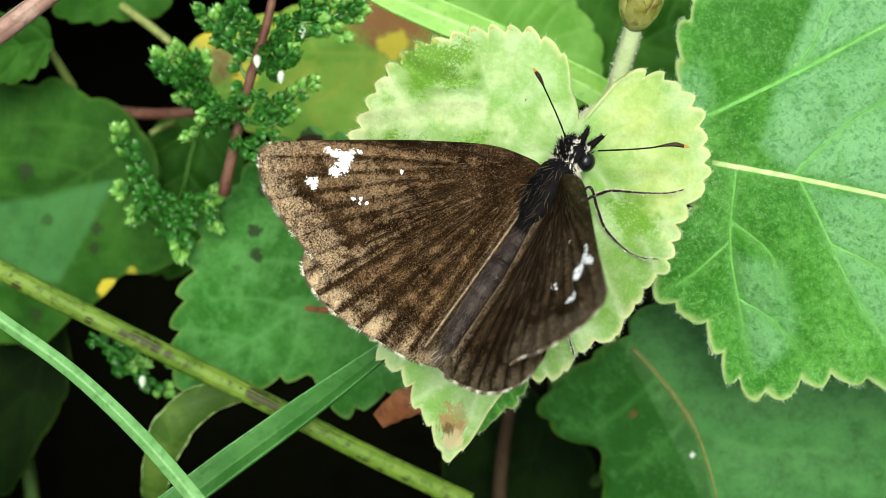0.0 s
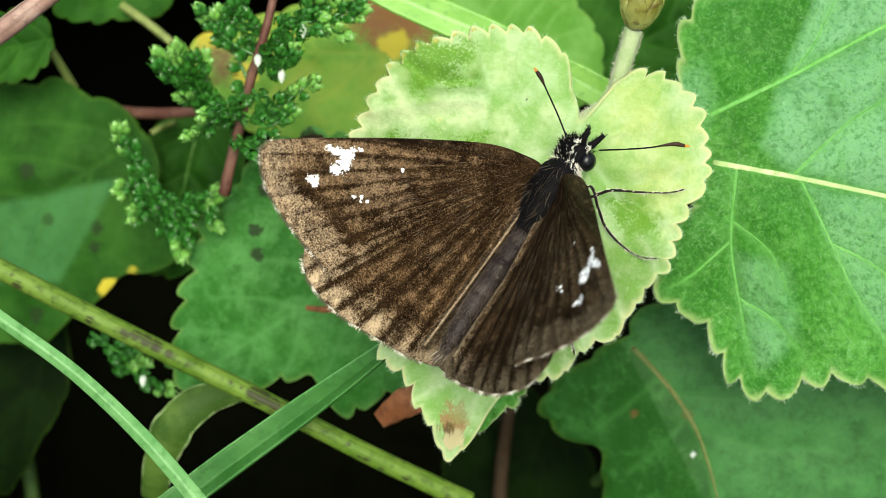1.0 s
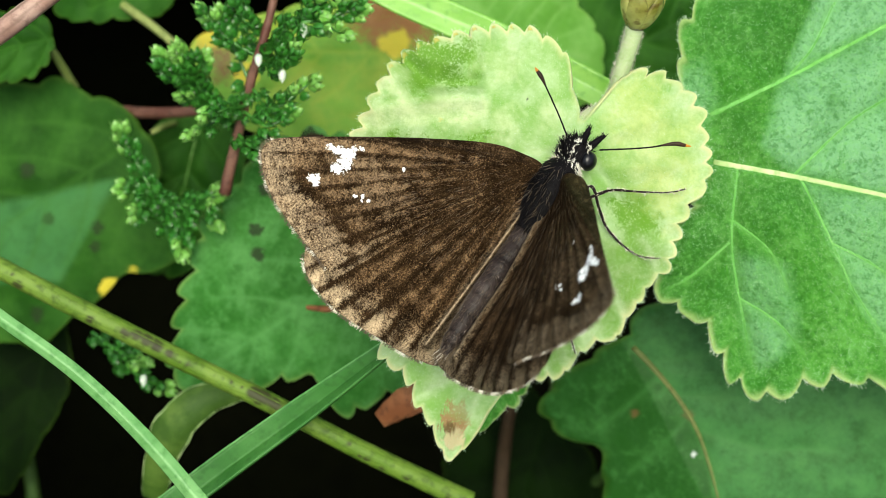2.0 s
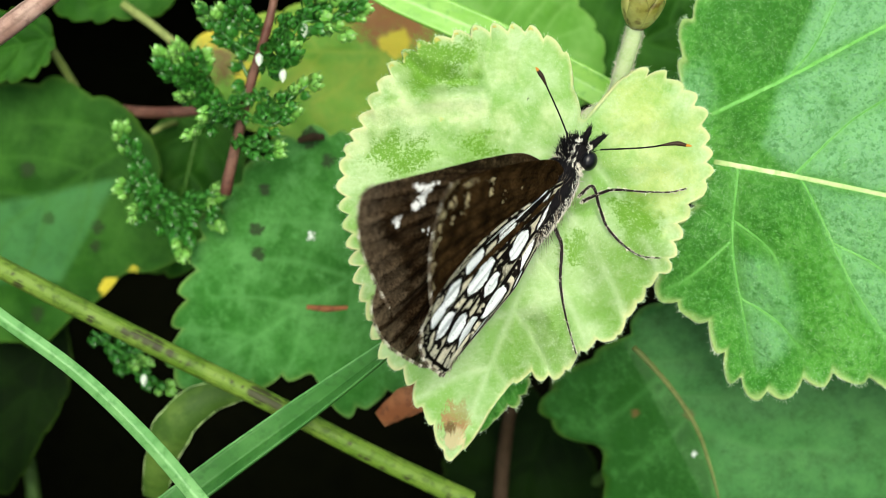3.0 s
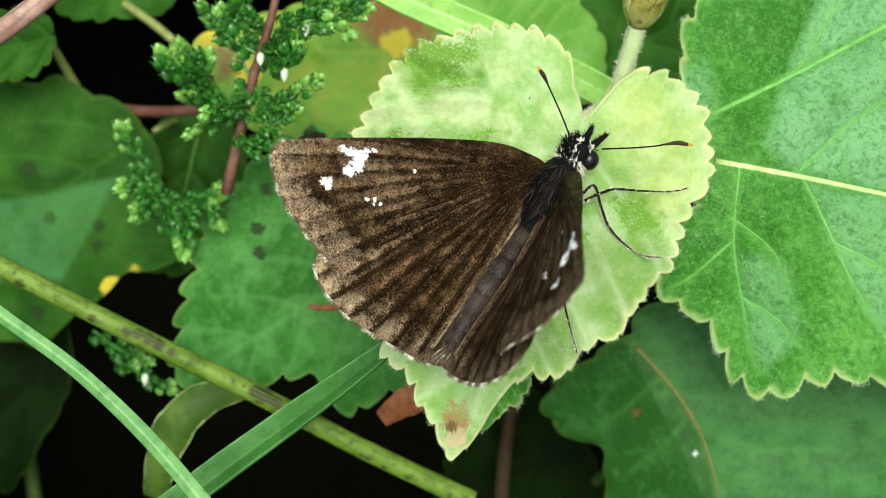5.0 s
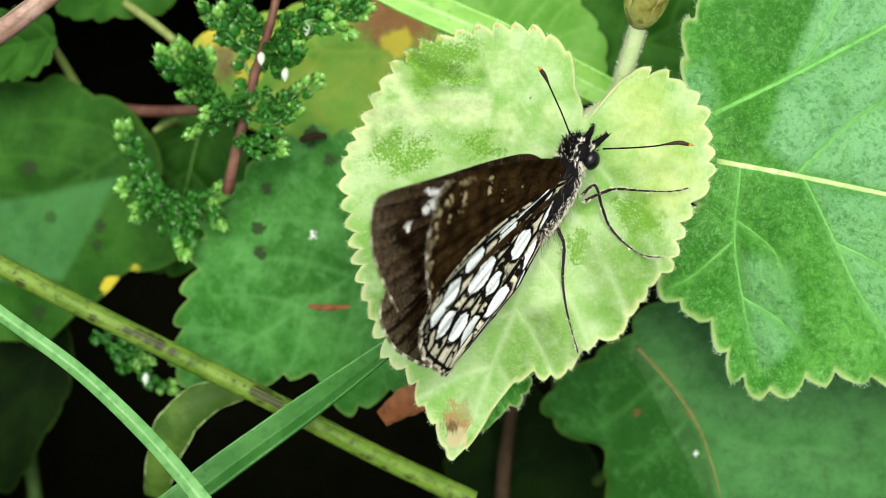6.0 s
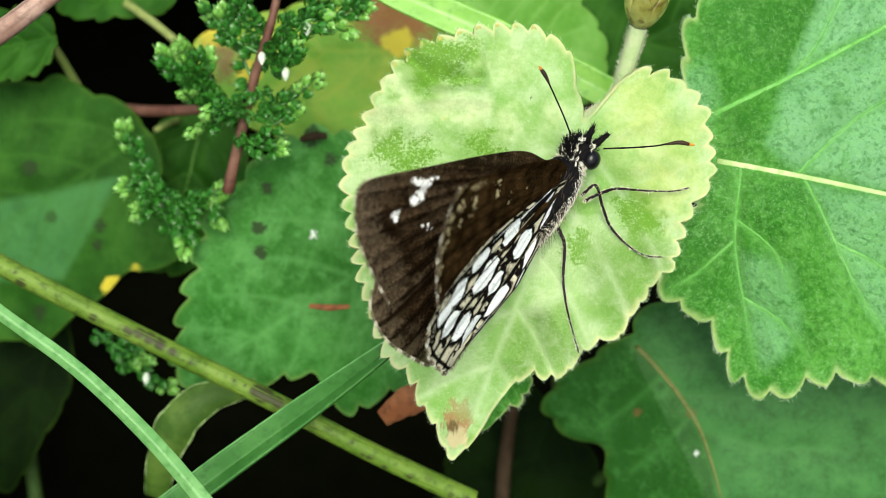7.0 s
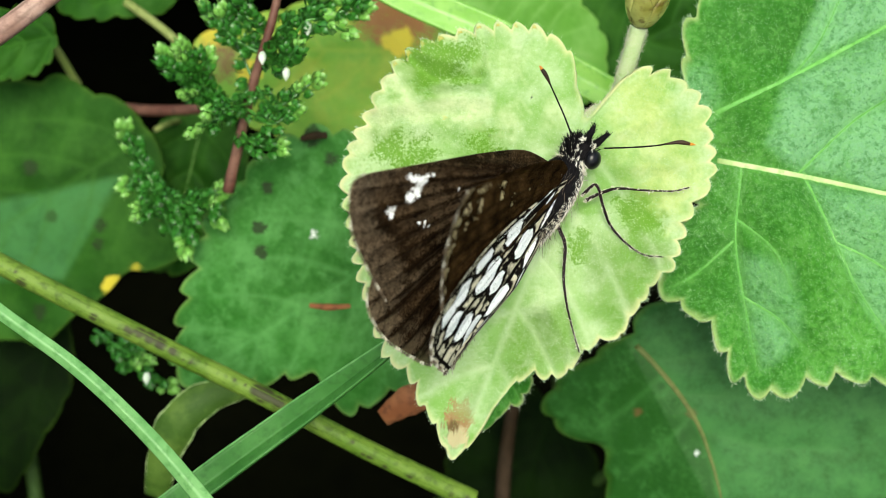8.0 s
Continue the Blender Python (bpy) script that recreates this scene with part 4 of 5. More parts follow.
     [(-19.99, -5.62, -8.3) + (0.42,), (-19.32, -5.95, -8.3) + (0.5,), (-18.66, -6.32, -8.3) + (0.5,), (-17.86, -6.83, -8.3) + (0.4,), (-12.41, -9.42, -8.8) + (0.5,), (-11.78, -9.71, -8.8) + (0.62,), (-11.04, -10.15, -8.8) + (0.55,)] + STEM_FLECKS, 36, 260, None, [(70, 0.03), (118, 0.03)])
grass_blade("narrow pale green grass blade arching across the stem", [(-27.51, -2.51, 3.0), (-25.56, -4.08, 3.0), (-21.32, -7.2, 3.0), (-17.41, -10.89, 3.0), (-14.15, -14.64, 3.0), (-11.87, -17.57, 3.0)], (0.72, 0.8, 0.92, 1.0), grass_pale, -0.3)
grass_blade("broad folded green grass blade tucked under the pale leaf", [(-18.45, -17.55, -6.0), (-13.78, -14.04, -6.0), (-8.71, -10.32, -5.5), (-4.18, -6.86, -4.0), (-1.53, -4.66, -3.0)], (1.9, 1.9, 1.7, 1.1, 0.6), grass_green, 0.36, 22, 60, -1)
grass_blade("wide bright green grass blade behind the leaves", [(-8.53, 20.23, -12.0), (-3.58, 17.18, -12.0), (2.9, 14.32, -12.0), (10.13, 10.7, -12.0), (14.46, 8.12, -13.0)], (2.0, 2.2, 2.3, 2.2, 1.6), grass_bright, 0.12, 0)
stem("twig", "bare pinkish-brown dry grass stalk", "twig", [(-27.21, 11.06, 4.0), (-25.27, 12.38, 4.0), (-23.34, 13.83, 4.0), (-21.08, 15.5, 4.0)], (0.66, 0.62, 0.55), twig_pink, 1.0, (), 28, 120, (0.12, 0.07, 0.05))
stem("leaf_stalk", "pale green leaf stalk", "stalk", [(-24.59, 18.63, -26.0), (-22.03, 16.76, -25.0), (-19.29, 14.49, -24.0)], (0.33, 0.31, 0.3), stalk_olive)
stem("leaf_stalk", "pale green leaf stalk", "stalk", [(-29.97, 16.18, -21.0), (-29.02, 14.36, -23.0), (-28.27, 12.36, -26.0)], (0.33, 0.31, 0.3), stalk_olive)
stem("twig", "thin dark red twig in the shade", "twig", [(-26.6, 10.9, -29.0), (-22.0, 10.24, -25.0), (-16.87, 10.23, -22.0)], (0.42, 0.42, 0.38), twig_red)
stem("twig", "small dark brown twig fragment on the spotted leaf", "twig", [(-10.3, 7.55, -16.6), (-9.4, 7.75, -16.4), (-8.5, 7.8, -16.6)], (0.2, 0.3, 0.22), bark_dim)
stem("twig", "short broken red-brown twig on the leaf", "twig", [(-9.61, -4.13, -15.5), (-8.23, -4.25, -15.5), (-6.77, -4.17, -15.5)], (0.16, 0.24, 0.14), dead_brown)


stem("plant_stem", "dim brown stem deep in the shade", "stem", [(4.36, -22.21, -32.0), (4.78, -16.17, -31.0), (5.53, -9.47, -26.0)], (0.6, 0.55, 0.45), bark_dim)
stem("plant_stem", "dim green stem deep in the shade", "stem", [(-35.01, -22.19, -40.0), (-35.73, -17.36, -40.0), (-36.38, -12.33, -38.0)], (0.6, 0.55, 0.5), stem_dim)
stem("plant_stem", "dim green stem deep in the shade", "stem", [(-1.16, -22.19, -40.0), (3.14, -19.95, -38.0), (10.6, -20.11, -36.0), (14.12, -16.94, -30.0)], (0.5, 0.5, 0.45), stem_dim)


# ---- curled leaf edge and dead leaf ----
def curled(label, points, widths, curl, material, rim_material, name="leaf", category="leaf", seed=0):
    base = points[0]
    ob = thing(name, base, label, category)
    n, k = 50, 21
    c = smooth_path([tuple(p[i] - base[i] for i in range(3)) for p in points], n)
    w = np.interp(np.linspace(0, 1, n), np.linspace(0, 1, len(widths)), widths)
    tan = np.gradient(c, axis=0)
    tan /= np.linalg.norm(tan, axis=1)[:, None]
    side = np.cross(tan, (0, 0, 1.0))
    side /= np.linalg.norm(side, axis=1)[:, None]
    us = np.linspace(-1, 1, k)
    edge = 1 + 0.16 * (lattice(np.arange(n) * 1.0, np.zeros(n), 0.35, seed) - 0.5)[:, None] * np.abs(us)[None, :] ** 4
    v = c[:, None, :] + (w[:, None] / 2 * np.sin(us * curl)[None, :] / math.sin(min(curl, 1.57)) * edge)[:, :, None] * side[:, None, :]
    v[:, :, 2] += w[:, None] / 2 * (np.cos(us * curl)[None, :] - 1) + 0.15 * (fractal(v[:, :, 0], v[:, :, 1], 0.8, seed) - 0.5)
    me = sheet("blade", v.reshape(-1, 3) * MM, [(i * k + j, i * k + j + 1, (i + 1) * k + j + 1, (i + 1) * k + j) for i in range(n - 1) for j in range(k - 1)])
    b = part("blade", me, material, ob)
    solid = b.modifiers.new("thickness", "SOLIDIFY")
    solid.thickness, solid.offset = 0.2 * MM, 0.0
    for edge_row in (v[:, 0, :], v[:, -1, :]):
        part("margin", tube("margin", [tuple(p) for p in edge_row[::3]], (0.10, 0.12, 0.10), n, 7, 0.3), rim_material, ob, "pale thickened margin")
    return ob


curled("curled-under edge of a light green leaf", [(-14.0, -9.85, -16.0), (-17.01, -10.74, -15.0), (-19.06, -12.76, -15.5), (-20.2, -15.53, -17.0), (-20.98, -18.05, -19.0)], (1.2, 2.2, 2.6, 2.0, 1.6), 0.9, olive_leaf, vein_pale, "leaf", "leaf", 2)
curled("rusty brown dead leaf below the pale leaf", [(-4.38, -11.69, -13.0), (-2.63, -10.44, -12.0), (-0.91, -9.87, -12.0)], (1.0, 1.9, 1.6), 0.8, dead_brown, dead_brown, "dead_leaf", "leaf", 5)


# ---- budding stem at the leaf's notch ----
def hairy_stem():
    ob = thing("flower_stem", (8.25, 7.2, -0.3), "pale hairy stem with a closed green-brown bud", "stem")
    b = (8.25, 7.2, -0.3)
    pts = [tuple(p[k] - b[k] for k in range(3)) for p in ((8.1, 7.4, -0.3), (8.95, 8.0, -1.3), (10.25, 8.95, -2.9), (10.8, 10.95, -1.5), (11.33, 13.28, 0.5))]
    part("stalk", tube("stalk", pts, (0.50, 0.55, 0.5, 0.5, 0.52), 40, 14, 0.12), stalk_pale, ob)
    rnd = np.random.RandomState(5)
    c = smooth_path(pts, 60)
    k = rnd.randint(0, 60, 6500)
    way = rnd.normal(size=(6500, 3))
    way /= np.linalg.norm(way, axis=1)[:, None]
    part("stalk_hairs", strands("stalk_hairs", c[k] + way * 0.48, way + np.array((0.1, 0.2, 0)), 0.12 + 0.24 * rnd.rand(6500), 0.013, 5), fur_white, ob, "dense white hairs", "stuff")
    # bud of five overlapping sepals
    top, way = np.array(pts[-1]), np.array(pts[-1]) - np.array(pts[-2])
    way /= np.linalg.norm(way)
    u = np.cross(way, (0, 0, 1.0))
    u /= np.linalg.norm(u)
    v = np.cross(way, u)
    for s in range(6):
        a0 = s * math.pi / 3 + 0.3
        verts = []
        for i in range(12):
            h = i / 11
            rad = 1.26 * math.sin(math.pi * (0.10 + 0.62 * h)) ** 0.7
            half = 0.62 * math.sin(math.pi * min(1.0, 0.25 + 0.75 * h)) + 0.05
            for j in range(7):
                a = a0 + half * (j / 3 - 1)
                rr = rad * (1 + 0.06 * math.cos((j / 3 - 1) * 1.5))
                verts.append(top + way * (h * 3.0 - 0.1) + rr * (u * math.cos(a) + v * math.sin(a)))
        me = sheet("sepal", np.array(verts) * MM, [(i * 7 + j, i * 7 + j + 1, i * 7 + 8 + j, i * 7 + 7 + j) for i in range(11) for j in range(6)])
        p = part("sepal", me, calyx_green, ob)
        solid = p.modifiers.new("thickness", "SOLIDIFY")
        solid.thickness = 0.12 * MM


hairy_stem()


# ---- heather ----
def bud_mesh(size, seed):
    """A small plump bud of overlapping scale leaves."""
    rnd = np.random.RandomState(seed)
    verts, faces = [], []
    for k in range(9):
        a, h = k * 2.4, k / 9
        rad, long = size * (0.42 - 0.22 * h), size * (0.78 - 0.2 * h)
        root = np.array((0.1 * size * math.cos(a), 0.1 * size * math.sin(a), h * size * 0.9))
        out = np.array((math.cos(a), math.sin(a), 0))
        side = np.array((-math.sin(a), math.cos(a), 0))
        n0 = len(verts)
        for i in range(5):
            t = i / 4
            wide = rad * math.sin(math.pi * (0.18 + 0.8 * t)) * 0.9
            c = root + out * (rad * 1.25 * math.sin(math.pi * (0.1 + 0.62 * t))) + np.array((0, 0, long * t))
            for j in (-1, 0, 1):
                verts.append(c + side * wide * j - out * wide * 0.35 * abs(j))
        faces += [(n0 + i * 3 + j, n0 + i * 3 + j + 1, n0 + i * 3 + 4 + j, n0 + i * 3 + 3 + j) for i in range(4) for j in range(2)]
    me = sheet("bud", np.array(verts) * MM, faces)
    return me


BUDS = [bud_mesh(1.0, s) for s in range(3)]
TIPS = [me.copy() for me in BUDS]
PETALS = [tube("petals", [(0, 0, 0), (0, 0.03, 0.35), (0, 0, 0.75), (0, 0, 1.0)], (0.12, 0.27, 0.3, 0.24, 0.1, 0.02), 14, 12)]
for me in BUDS:
    me.materials.append(heather_green)
for me in TIPS:
    me.materials.append(heather_tip)
PETALS[0].materials.append(petal_white)


def bud(parent, where, way, size, kind, rnd):
    pool = (BUDS, TIPS, PETALS)[kind]
    ob = new(("leaf_bud", "leaf_bud", "flower_bud")[kind], pool[rnd.randint(len(pool))])
    ob.parent = parent
    q = Vector(way).to_track_quat("Z", "Y")
    ob.matrix_basis = Matrix.LocRotScale(Vector(where) * MM, q, (size, size, size))
    return ob


def heather(label, shoots, material_stem, seed, white=()):
    """shoots: woody lines with side shoots, as (points, radius, buds along it, bud size)."""
    rnd = np.random.RandomState(seed)
    base = shoots[0][0][0]
    ob = thing("heather_sprig", base, label, "heather", "heather sprigs")
    for pts, rad, count, size in shoots:
        rel = [tuple(p[k] - base[k] for k in range(3)) for p in pts]
        part("twig" if rad > 0.2 else "shoot", tube("shoot", rel, (rad, rad * 0.8, rad * 0.6), 20, 8, 0.15), material_stem if rad > 0.2 else heather_green, ob)
        c = smooth_path(rel, 60)
        tan = np.gradient(c, axis=0)
        tan /= np.linalg.norm(tan, axis=1)[:, None]
        for k in range(count):
            i = int(59 * (k + 0.5) / count)
            a = k * 2.4 + rnd.rand()
            u = np.cross(tan[i], (0.3, 0.2, 0.9))
            u /= np.linalg.norm(u)
            v = np.cross(tan[i], u)
            out = u * math.cos(a) + v * math.sin(a)
            bud(ob, c[i] + out * (rad + 0.1), tan[i] * 0.95 + out * 0.6, size * (0.75 + 0.5 * rnd.rand()), 1 if (k > count * 0.7 and rnd.rand() < 0.55) else 0, rnd)
        bud(ob, c[-1], tan[-1], size * 1.1, 1, rnd)
    for p in white:
        bud(ob, tuple(p[k] - base[k] for k in range(3)), rnd.normal(size=3) * 0.15 + np.array((0.1, -1.2, 0.1)), 0.9, 2, rnd)
    return ob


heather("green-budded heather sprig on a reddish woody stem", [
    ([(-15.1, 3.73, -14.0), (-14.31, 6.58, -13.0), (-12.98, 10.98, -11.0), (-11.73, 14.61, -10.0), (-10.98, 17.97, -10.0)], 0.42, 0, 1),
    ([(-12.98, 10.98, -11.0), (-14.49, 9.09, -11.0), (-16.59, 7.7, -10.0)], 0.12, 13, 0.72),
    ([(-13.36, 9.47, -11.0), (-14.28, 9.15, -9.5), (-15.32, 8.73, -9.0)], 0.12, 9, 0.72),
    ([(-12.79, 10.6, -11.0), (-11.36, 9.19, -10.0), (-8.93, 10.87, -10.0)], 0.12, 16, 0.72),
    ([(-13.36, 9.09, -11.0), (-11.73, 8.07, -10.0), (-10.24, 8.82, -10.0)], 0.12, 10, 0.70),
    ([(-13.87, 7.66, -12.0), (-12.98, 6.83, -11.0), (-11.47, 6.45, -11.0)], 0.12, 10, 0.70),
    ([(-12.22, 13.24, -11.0), (-10.51, 13.36, -9.0), (-8.94, 14.69, -8.0), (-6.81, 14.1, -9.0)], 0.14, 19, 0.77),
    ([(-11.36, 14.23, -10.0), (-9.4, 15.21, -9.0), (-7.55, 16.32, -9.0)], 0.14, 16, 0.77),
    ([(-8.29, 14.84, -9.0), (-6.81, 15.39, -9.0), (-5.62, 15.58, -9.0)], 0.12, 10, 0.72),
    ([(-12.41, 12.49, -11.0), (-10.82, 11.82, -8.5), (-10.04, 12.67, -8.0)], 0.12, 12, 0.77),
    ([(-12.04, 14.0, -11.0), (-13.23, 14.98, -10.0), (-13.41, 16.85, -10.0)], 0.12, 13, 0.72),
    ([(-12.6, 12.87, -11.0), (-14.49, 14.0, -11.0), (-16.0, 15.69, -11.0)], 0.12, 13, 0.72),
    ([(-13.1, 11.09, -12.0), (-14.63, 14.51, -12.0), (-15.01, 15.66, -12.0)], 0.12, 12, 0.70),
], twig_red, 3, [(-12.05, 12.56, -8.0), (-10.51, 11.57, -8.0), (-9.12, 14.51, -8.0)])
heather("drooping green heather side shoots", [
    ([(-15.49, 9.16, -14.0), (-16.88, 11.19, -13.0), (-17.75, 13.18, -12.0)], 0.14, 18, 0.80),
    ([(-16.88, 10.81, -13.0), (-18.06, 11.47, -12.0), (-19.01, 12.8, -12.0)], 0.12, 12, 0.77),
    ([(-16.88, 11.19, -13.0), (-16.53, 12.23, -12.0), (-16.34, 12.61, -12.0)], 0.12, 7, 0.77),
    ([(-15.49, 9.16, -14.0), (-16.69, 10.04, -13.0), (-17.49, 10.13, -12.0)], 0.12, 9, 0.70),
], twig_red, 5)
heather("low green heather shoot with pale tips", [
    ([(-19.32, 0.44, -17.0), (-20.33, 3.6, -16.0), (-21.52, 5.97, -16.0), (-22.63, 7.95, -16.0)], 0.14, 24, 0.77),
    ([(-20.53, 3.8, -16.0), (-18.27, 2.99, -15.5), (-15.83, 3.57, -15.0)], 0.14, 18, 0.77),
    ([(-18.75, 2.81, -16.0), (-18.27, 1.61, -15.5), (-18.43, 0.04, -16.0)], 0.14, 13, 0.81),
    ([(-20.53, 3.8, -16.0), (-20.83, 2.99, -15.5), (-21.32, 2.39, -15.0)], 0.12, 7, 0.70),
    ([(-20.53, 3.8, -16.0), (-21.72, 4.39, -16.0), (-22.51, 4.19, -16.0)], 0.12, 7, 0.64),
    ([(-17.56, 3.2, -16.0), (-16.42, 2.59, -15.0), (-15.91, 1.81, -15.5)], 0.12, 9, 0.70),
], twig_red, 7)
heather("shaded heather tuft with one white flower bud", [
    ([(-25.6, -6.11, -20.0), (-23.34, -7.48, -19.0), (-21.52, -8.02, -18.0)], 0.14, 13, 0.70),
    ([(-23.96, -8.16, -20.0), (-21.52, -9.23, -18.0), (-20.09, -10.12, -19.0)], 0.12, 10, 0.70),
], twig_red, 9, [(-20.85, -8.78, -15.0)])

# ---- butterfly ----
BODY_AT = (6.12, 3.93, 3.01)
HEADING, NOSE, ROLL, HINGE = 59.75, -9.23, 31.0, 0.8


def body_frame():
    a, t, r = radians(HEADING), radians(NOSE), radians(ROLL)
    ahead, up = Vector((math.cos(a), math.sin(a), 0)), Vector((0, 0, 1))
    left = up.cross(ahead)
    h, n = math.cos(t) * ahead + math.sin(t) * up, math.cos(t) * up - math.sin(t) * ahead
    d, l = math.cos(r) * n + math.sin(r) * left, math.cos(r) * left - math.sin(r) * n
    return Matrix((h, l, d)).transposed()


BODY = body_frame()


def in_body(p):
    """A tray place in the butterfly's own space: ahead, left, back."""
    return tuple(BODY.transposed() @ (Vector(p) - Vector(BODY_AT)))


butterfly = new("butterfly")
butterfly.empty_display_size = 0.003
butterfly.matrix_world = TRAY @ Matrix.Translation(Vector(BODY_AT) * MM) @ BODY.to_4x4()
tagged(butterfly, "dark brown skipper butterfly with white wing spots resting on a leaf", "butterfly")

FORE = [(0.5, 0.1), (0.55, 1.5), (0.05, 3.4), (-1.6, 6.5), (-3.6, 9.8), (-5.7, 13.1), (-6.5, 14.1), (-7.3, 14.3), (-8.4, 13.5), (-9.3, 12.3), (-10.1, 10.6), (-10.75, 8.7), (-11.15, 6.6), (-8.6, 4.9), (-4.9, 2.8), (-1.0, 0.2)]
HIND = [(0.1, 0.4), (-2.0, 2.9), (-6.3, 7.4), (-9.7, 9.2), (-11.1, 9.1), (-12.1, 8.2), (-12.85, 6.0), (-12.95, 3.2), (-12.8, 0.6), (-12.0, -1.0), (-8.5, -1.3), (-4.0, -1.2), (-1.0, -0.8)]


def closed_curve(points, n):
    p = np.array(points)
    q = smooth_path(np.vstack([p[-2:], p, p[:2]]), 40 * (len(p) + 3) + 1)[80:-40]
    step = np.append(0, np.cumsum(np.hypot(*np.diff(q, axis=0).T)))
    u = np.linspace(0, step[-1], n, endpoint=False)
    return np.stack([np.interp(u, step, q[:, 0]), np.interp(u, step, q[:, 1])], 1)


def ray_lines(ends, root=(0.2, 0.3)):
    return [[root, (root[0] * 0.4 + e[0] * 0.6 + 0.25, root[1] * 0.4 + e[1] * 0.6), e] for e in ends]


FORE_VEINS = ray_lines([(-4.6, 12.2), (-6.4, 14.9), (-7.6, 14.5), (-8.6, 13.6), (-9.3, 12.5), (-9.9, 11.2), (-10.3, 10.0), (-10.7, 8.6), (-10.9, 7.2)])
HIND_VEINS = ray_lines([(-11.0, 9.9), (-12.2, 8.9), (-12.6, 7.4), (-12.85, 5.9), (-12.95, 4.4), (-12.9, 2.9), (-12.4, 1.2)])


def blend(a, b, f):
    return a + (b - a) * f[:, None]


def spot(x, y, cx, cy, rx, ry, turn, ragged, seed, steep=1.2):
    c, s = math.cos(radians(turn)), math.sin(radians(turn))
    u, v = ((x - cx) * c + (y - cy) * s) / rx, (-(x - cx) * s + (y - cy) * c) / ry
    q = np.hypot(u, v) + ragged * 2 * (lattice(x, y, 5.0, seed) - 0.5)
    return np.clip(0.5 + (1.0 - q) * steep, 0, 1)


def stripes(x, y, veins, width):
    d = np.full(x.shape, 1e9)
    for line in veins:
        d = np.minimum(d, to_line(x, y, line)[0])
    return np.exp(-(d / width) ** 2)


def even(x, colour):
    return np.tile(np.array(colour), (len(x), 1))


def fore_upper(x, y, gap):
    far = np.hypot(x - 0.5, y)
    s = stripes(x, y, FORE_VEINS, 0.30 - 0.22 * np.clip(far / 16, 0, 1))
    n = fractal(x, y, 1.1, 3)
    c = blend(even(x, (0.012, 0.0070, 0.0036)), np.array((0.058, 0.034, 0.016)), np.clip(n * 1.7 - 0.35, 0, 1) * (1 - 0.6 * s))
    edge = np.clip(1 - gap / 4.4, 0, 1) * np.clip((-x - 4.0) / 1.5, 0, 1) * np.clip((y - 5.0) / 2, 0, 1)
    mid = np.exp(-((y - 8.0) / 2.4) ** 2) * np.exp(-((x + 5.4) / 1.5) ** 2)
    costa = np.exp(-((x - 0.1 + y * 0.42) / 0.35) ** 2) * np.clip(y / 3, 0, 1)
    rim = np.clip(1 - gap / 2.3, 0, 1) * np.clip((-x - 5.5) / 1.5, 0, 1) * np.clip((y - 5.0) / 2, 0, 1)
    patch = fractal(x, y, 0.8, 47)
    dust = 0.42 + 0.22 * n + 0.14 * edge * (1 - 0.6 * s) + 0.42 * rim * (1 - 0.8 * s) * np.clip(patch * 2.6 - 0.55, 0, 1) + 0.26 * mid * (1 - 0.8 * s) * (0.4 + n) + 0.16 * costa - 0.15 * s - 0.12 * np.exp(-(far / 4) ** 2)
    streak = lattice(np.arctan2(y, 0.8 - x), far * 0.05, 34.0, 81)
    dust = dust + 0.22 * (streak - 0.5) + 0.16 * (lattice(np.arctan2(y, 0.8 - x), far * 0.06, 75.0, 83) - 0.5) * np.clip(far / 8, 0, 1)
    dust = dust + 0.18 * np.clip(streak * 5 - 3.9, 0, 1) * np.clip(far / 5, 0, 1)
    band = np.exp(-((gap - 2.3) / 0.45) ** 2) * np.clip(lattice(x, y, 0.7, 44) * 3 - 0.8, 0, 1)
    dust = dust - 0.15 * band * (x < -7)
    tone = blend(even(x, (0.31, 0.203, 0.110)), np.array((0.52, 0.40, 0.26)), np.clip(rim * 1.5 + 0.35 * edge + 0.3 * mid, 0, 1))
    w = 0 * x
    for k, (cx, cy, rx, ry, turn) in enumerate(((-5.1, 11.0, 0.2, 0.34, 10), (-5.05, 10.6, 0.26, 0.36, 10), (-5.0, 10.2, 0.32, 0.34, 0), (-4.95, 9.88, 0.36, 0.28, 0), (-4.45, 9.85, 0.2, 0.24, 20), (-4.25, 9.5, 0.12, 0.14, 0),
                                               (-5.45, 9.95, 0.36, 0.42, 20), (-5.95, 10.1, 0.3, 0.42, 0), (-5.6, 9.7, 0.26, 0.26, 0), (-7.15, 11.05, 0.26, 0.28, 30), (-6.95, 10.8, 0.2, 0.22, 0), (-7.3, 10.7, 0.24, 0.2, 0),
                                               (-6.75, 8.4, 0.10, 0.16, 0), (-6.55, 8.05, 0.14, 0.14, 0), (-6.8, 7.95, 0.10, 0.10, 0), (-6.6, 7.65, 0.12, 0.11, 0), (-3.95, 6.85, 0.16, 0.1, 0))):
        w = np.maximum(w, spot(x, y, cx, cy, rx * 1.02, ry * 1.02, turn, 0.25, 6 + k, 0.75))
    return c, np.clip(dust, 0, 0.64), tone, w


def fore_under(x, y, gap):
    s = stripes(x, y, FORE_VEINS, 0.18)
    n = fractal(x, y, 1.4, 13)
    c = blend(even(x, (0.012, 0.0070, 0.0032)), np.array((0.062, 0.034, 0.013)), np.clip(n * 1.6 - 0.3, 0, 1))
    edge = np.clip(1 - gap / 2.8, 0, 1) * np.clip((y - 8.0) / 3.0, 0, 1)
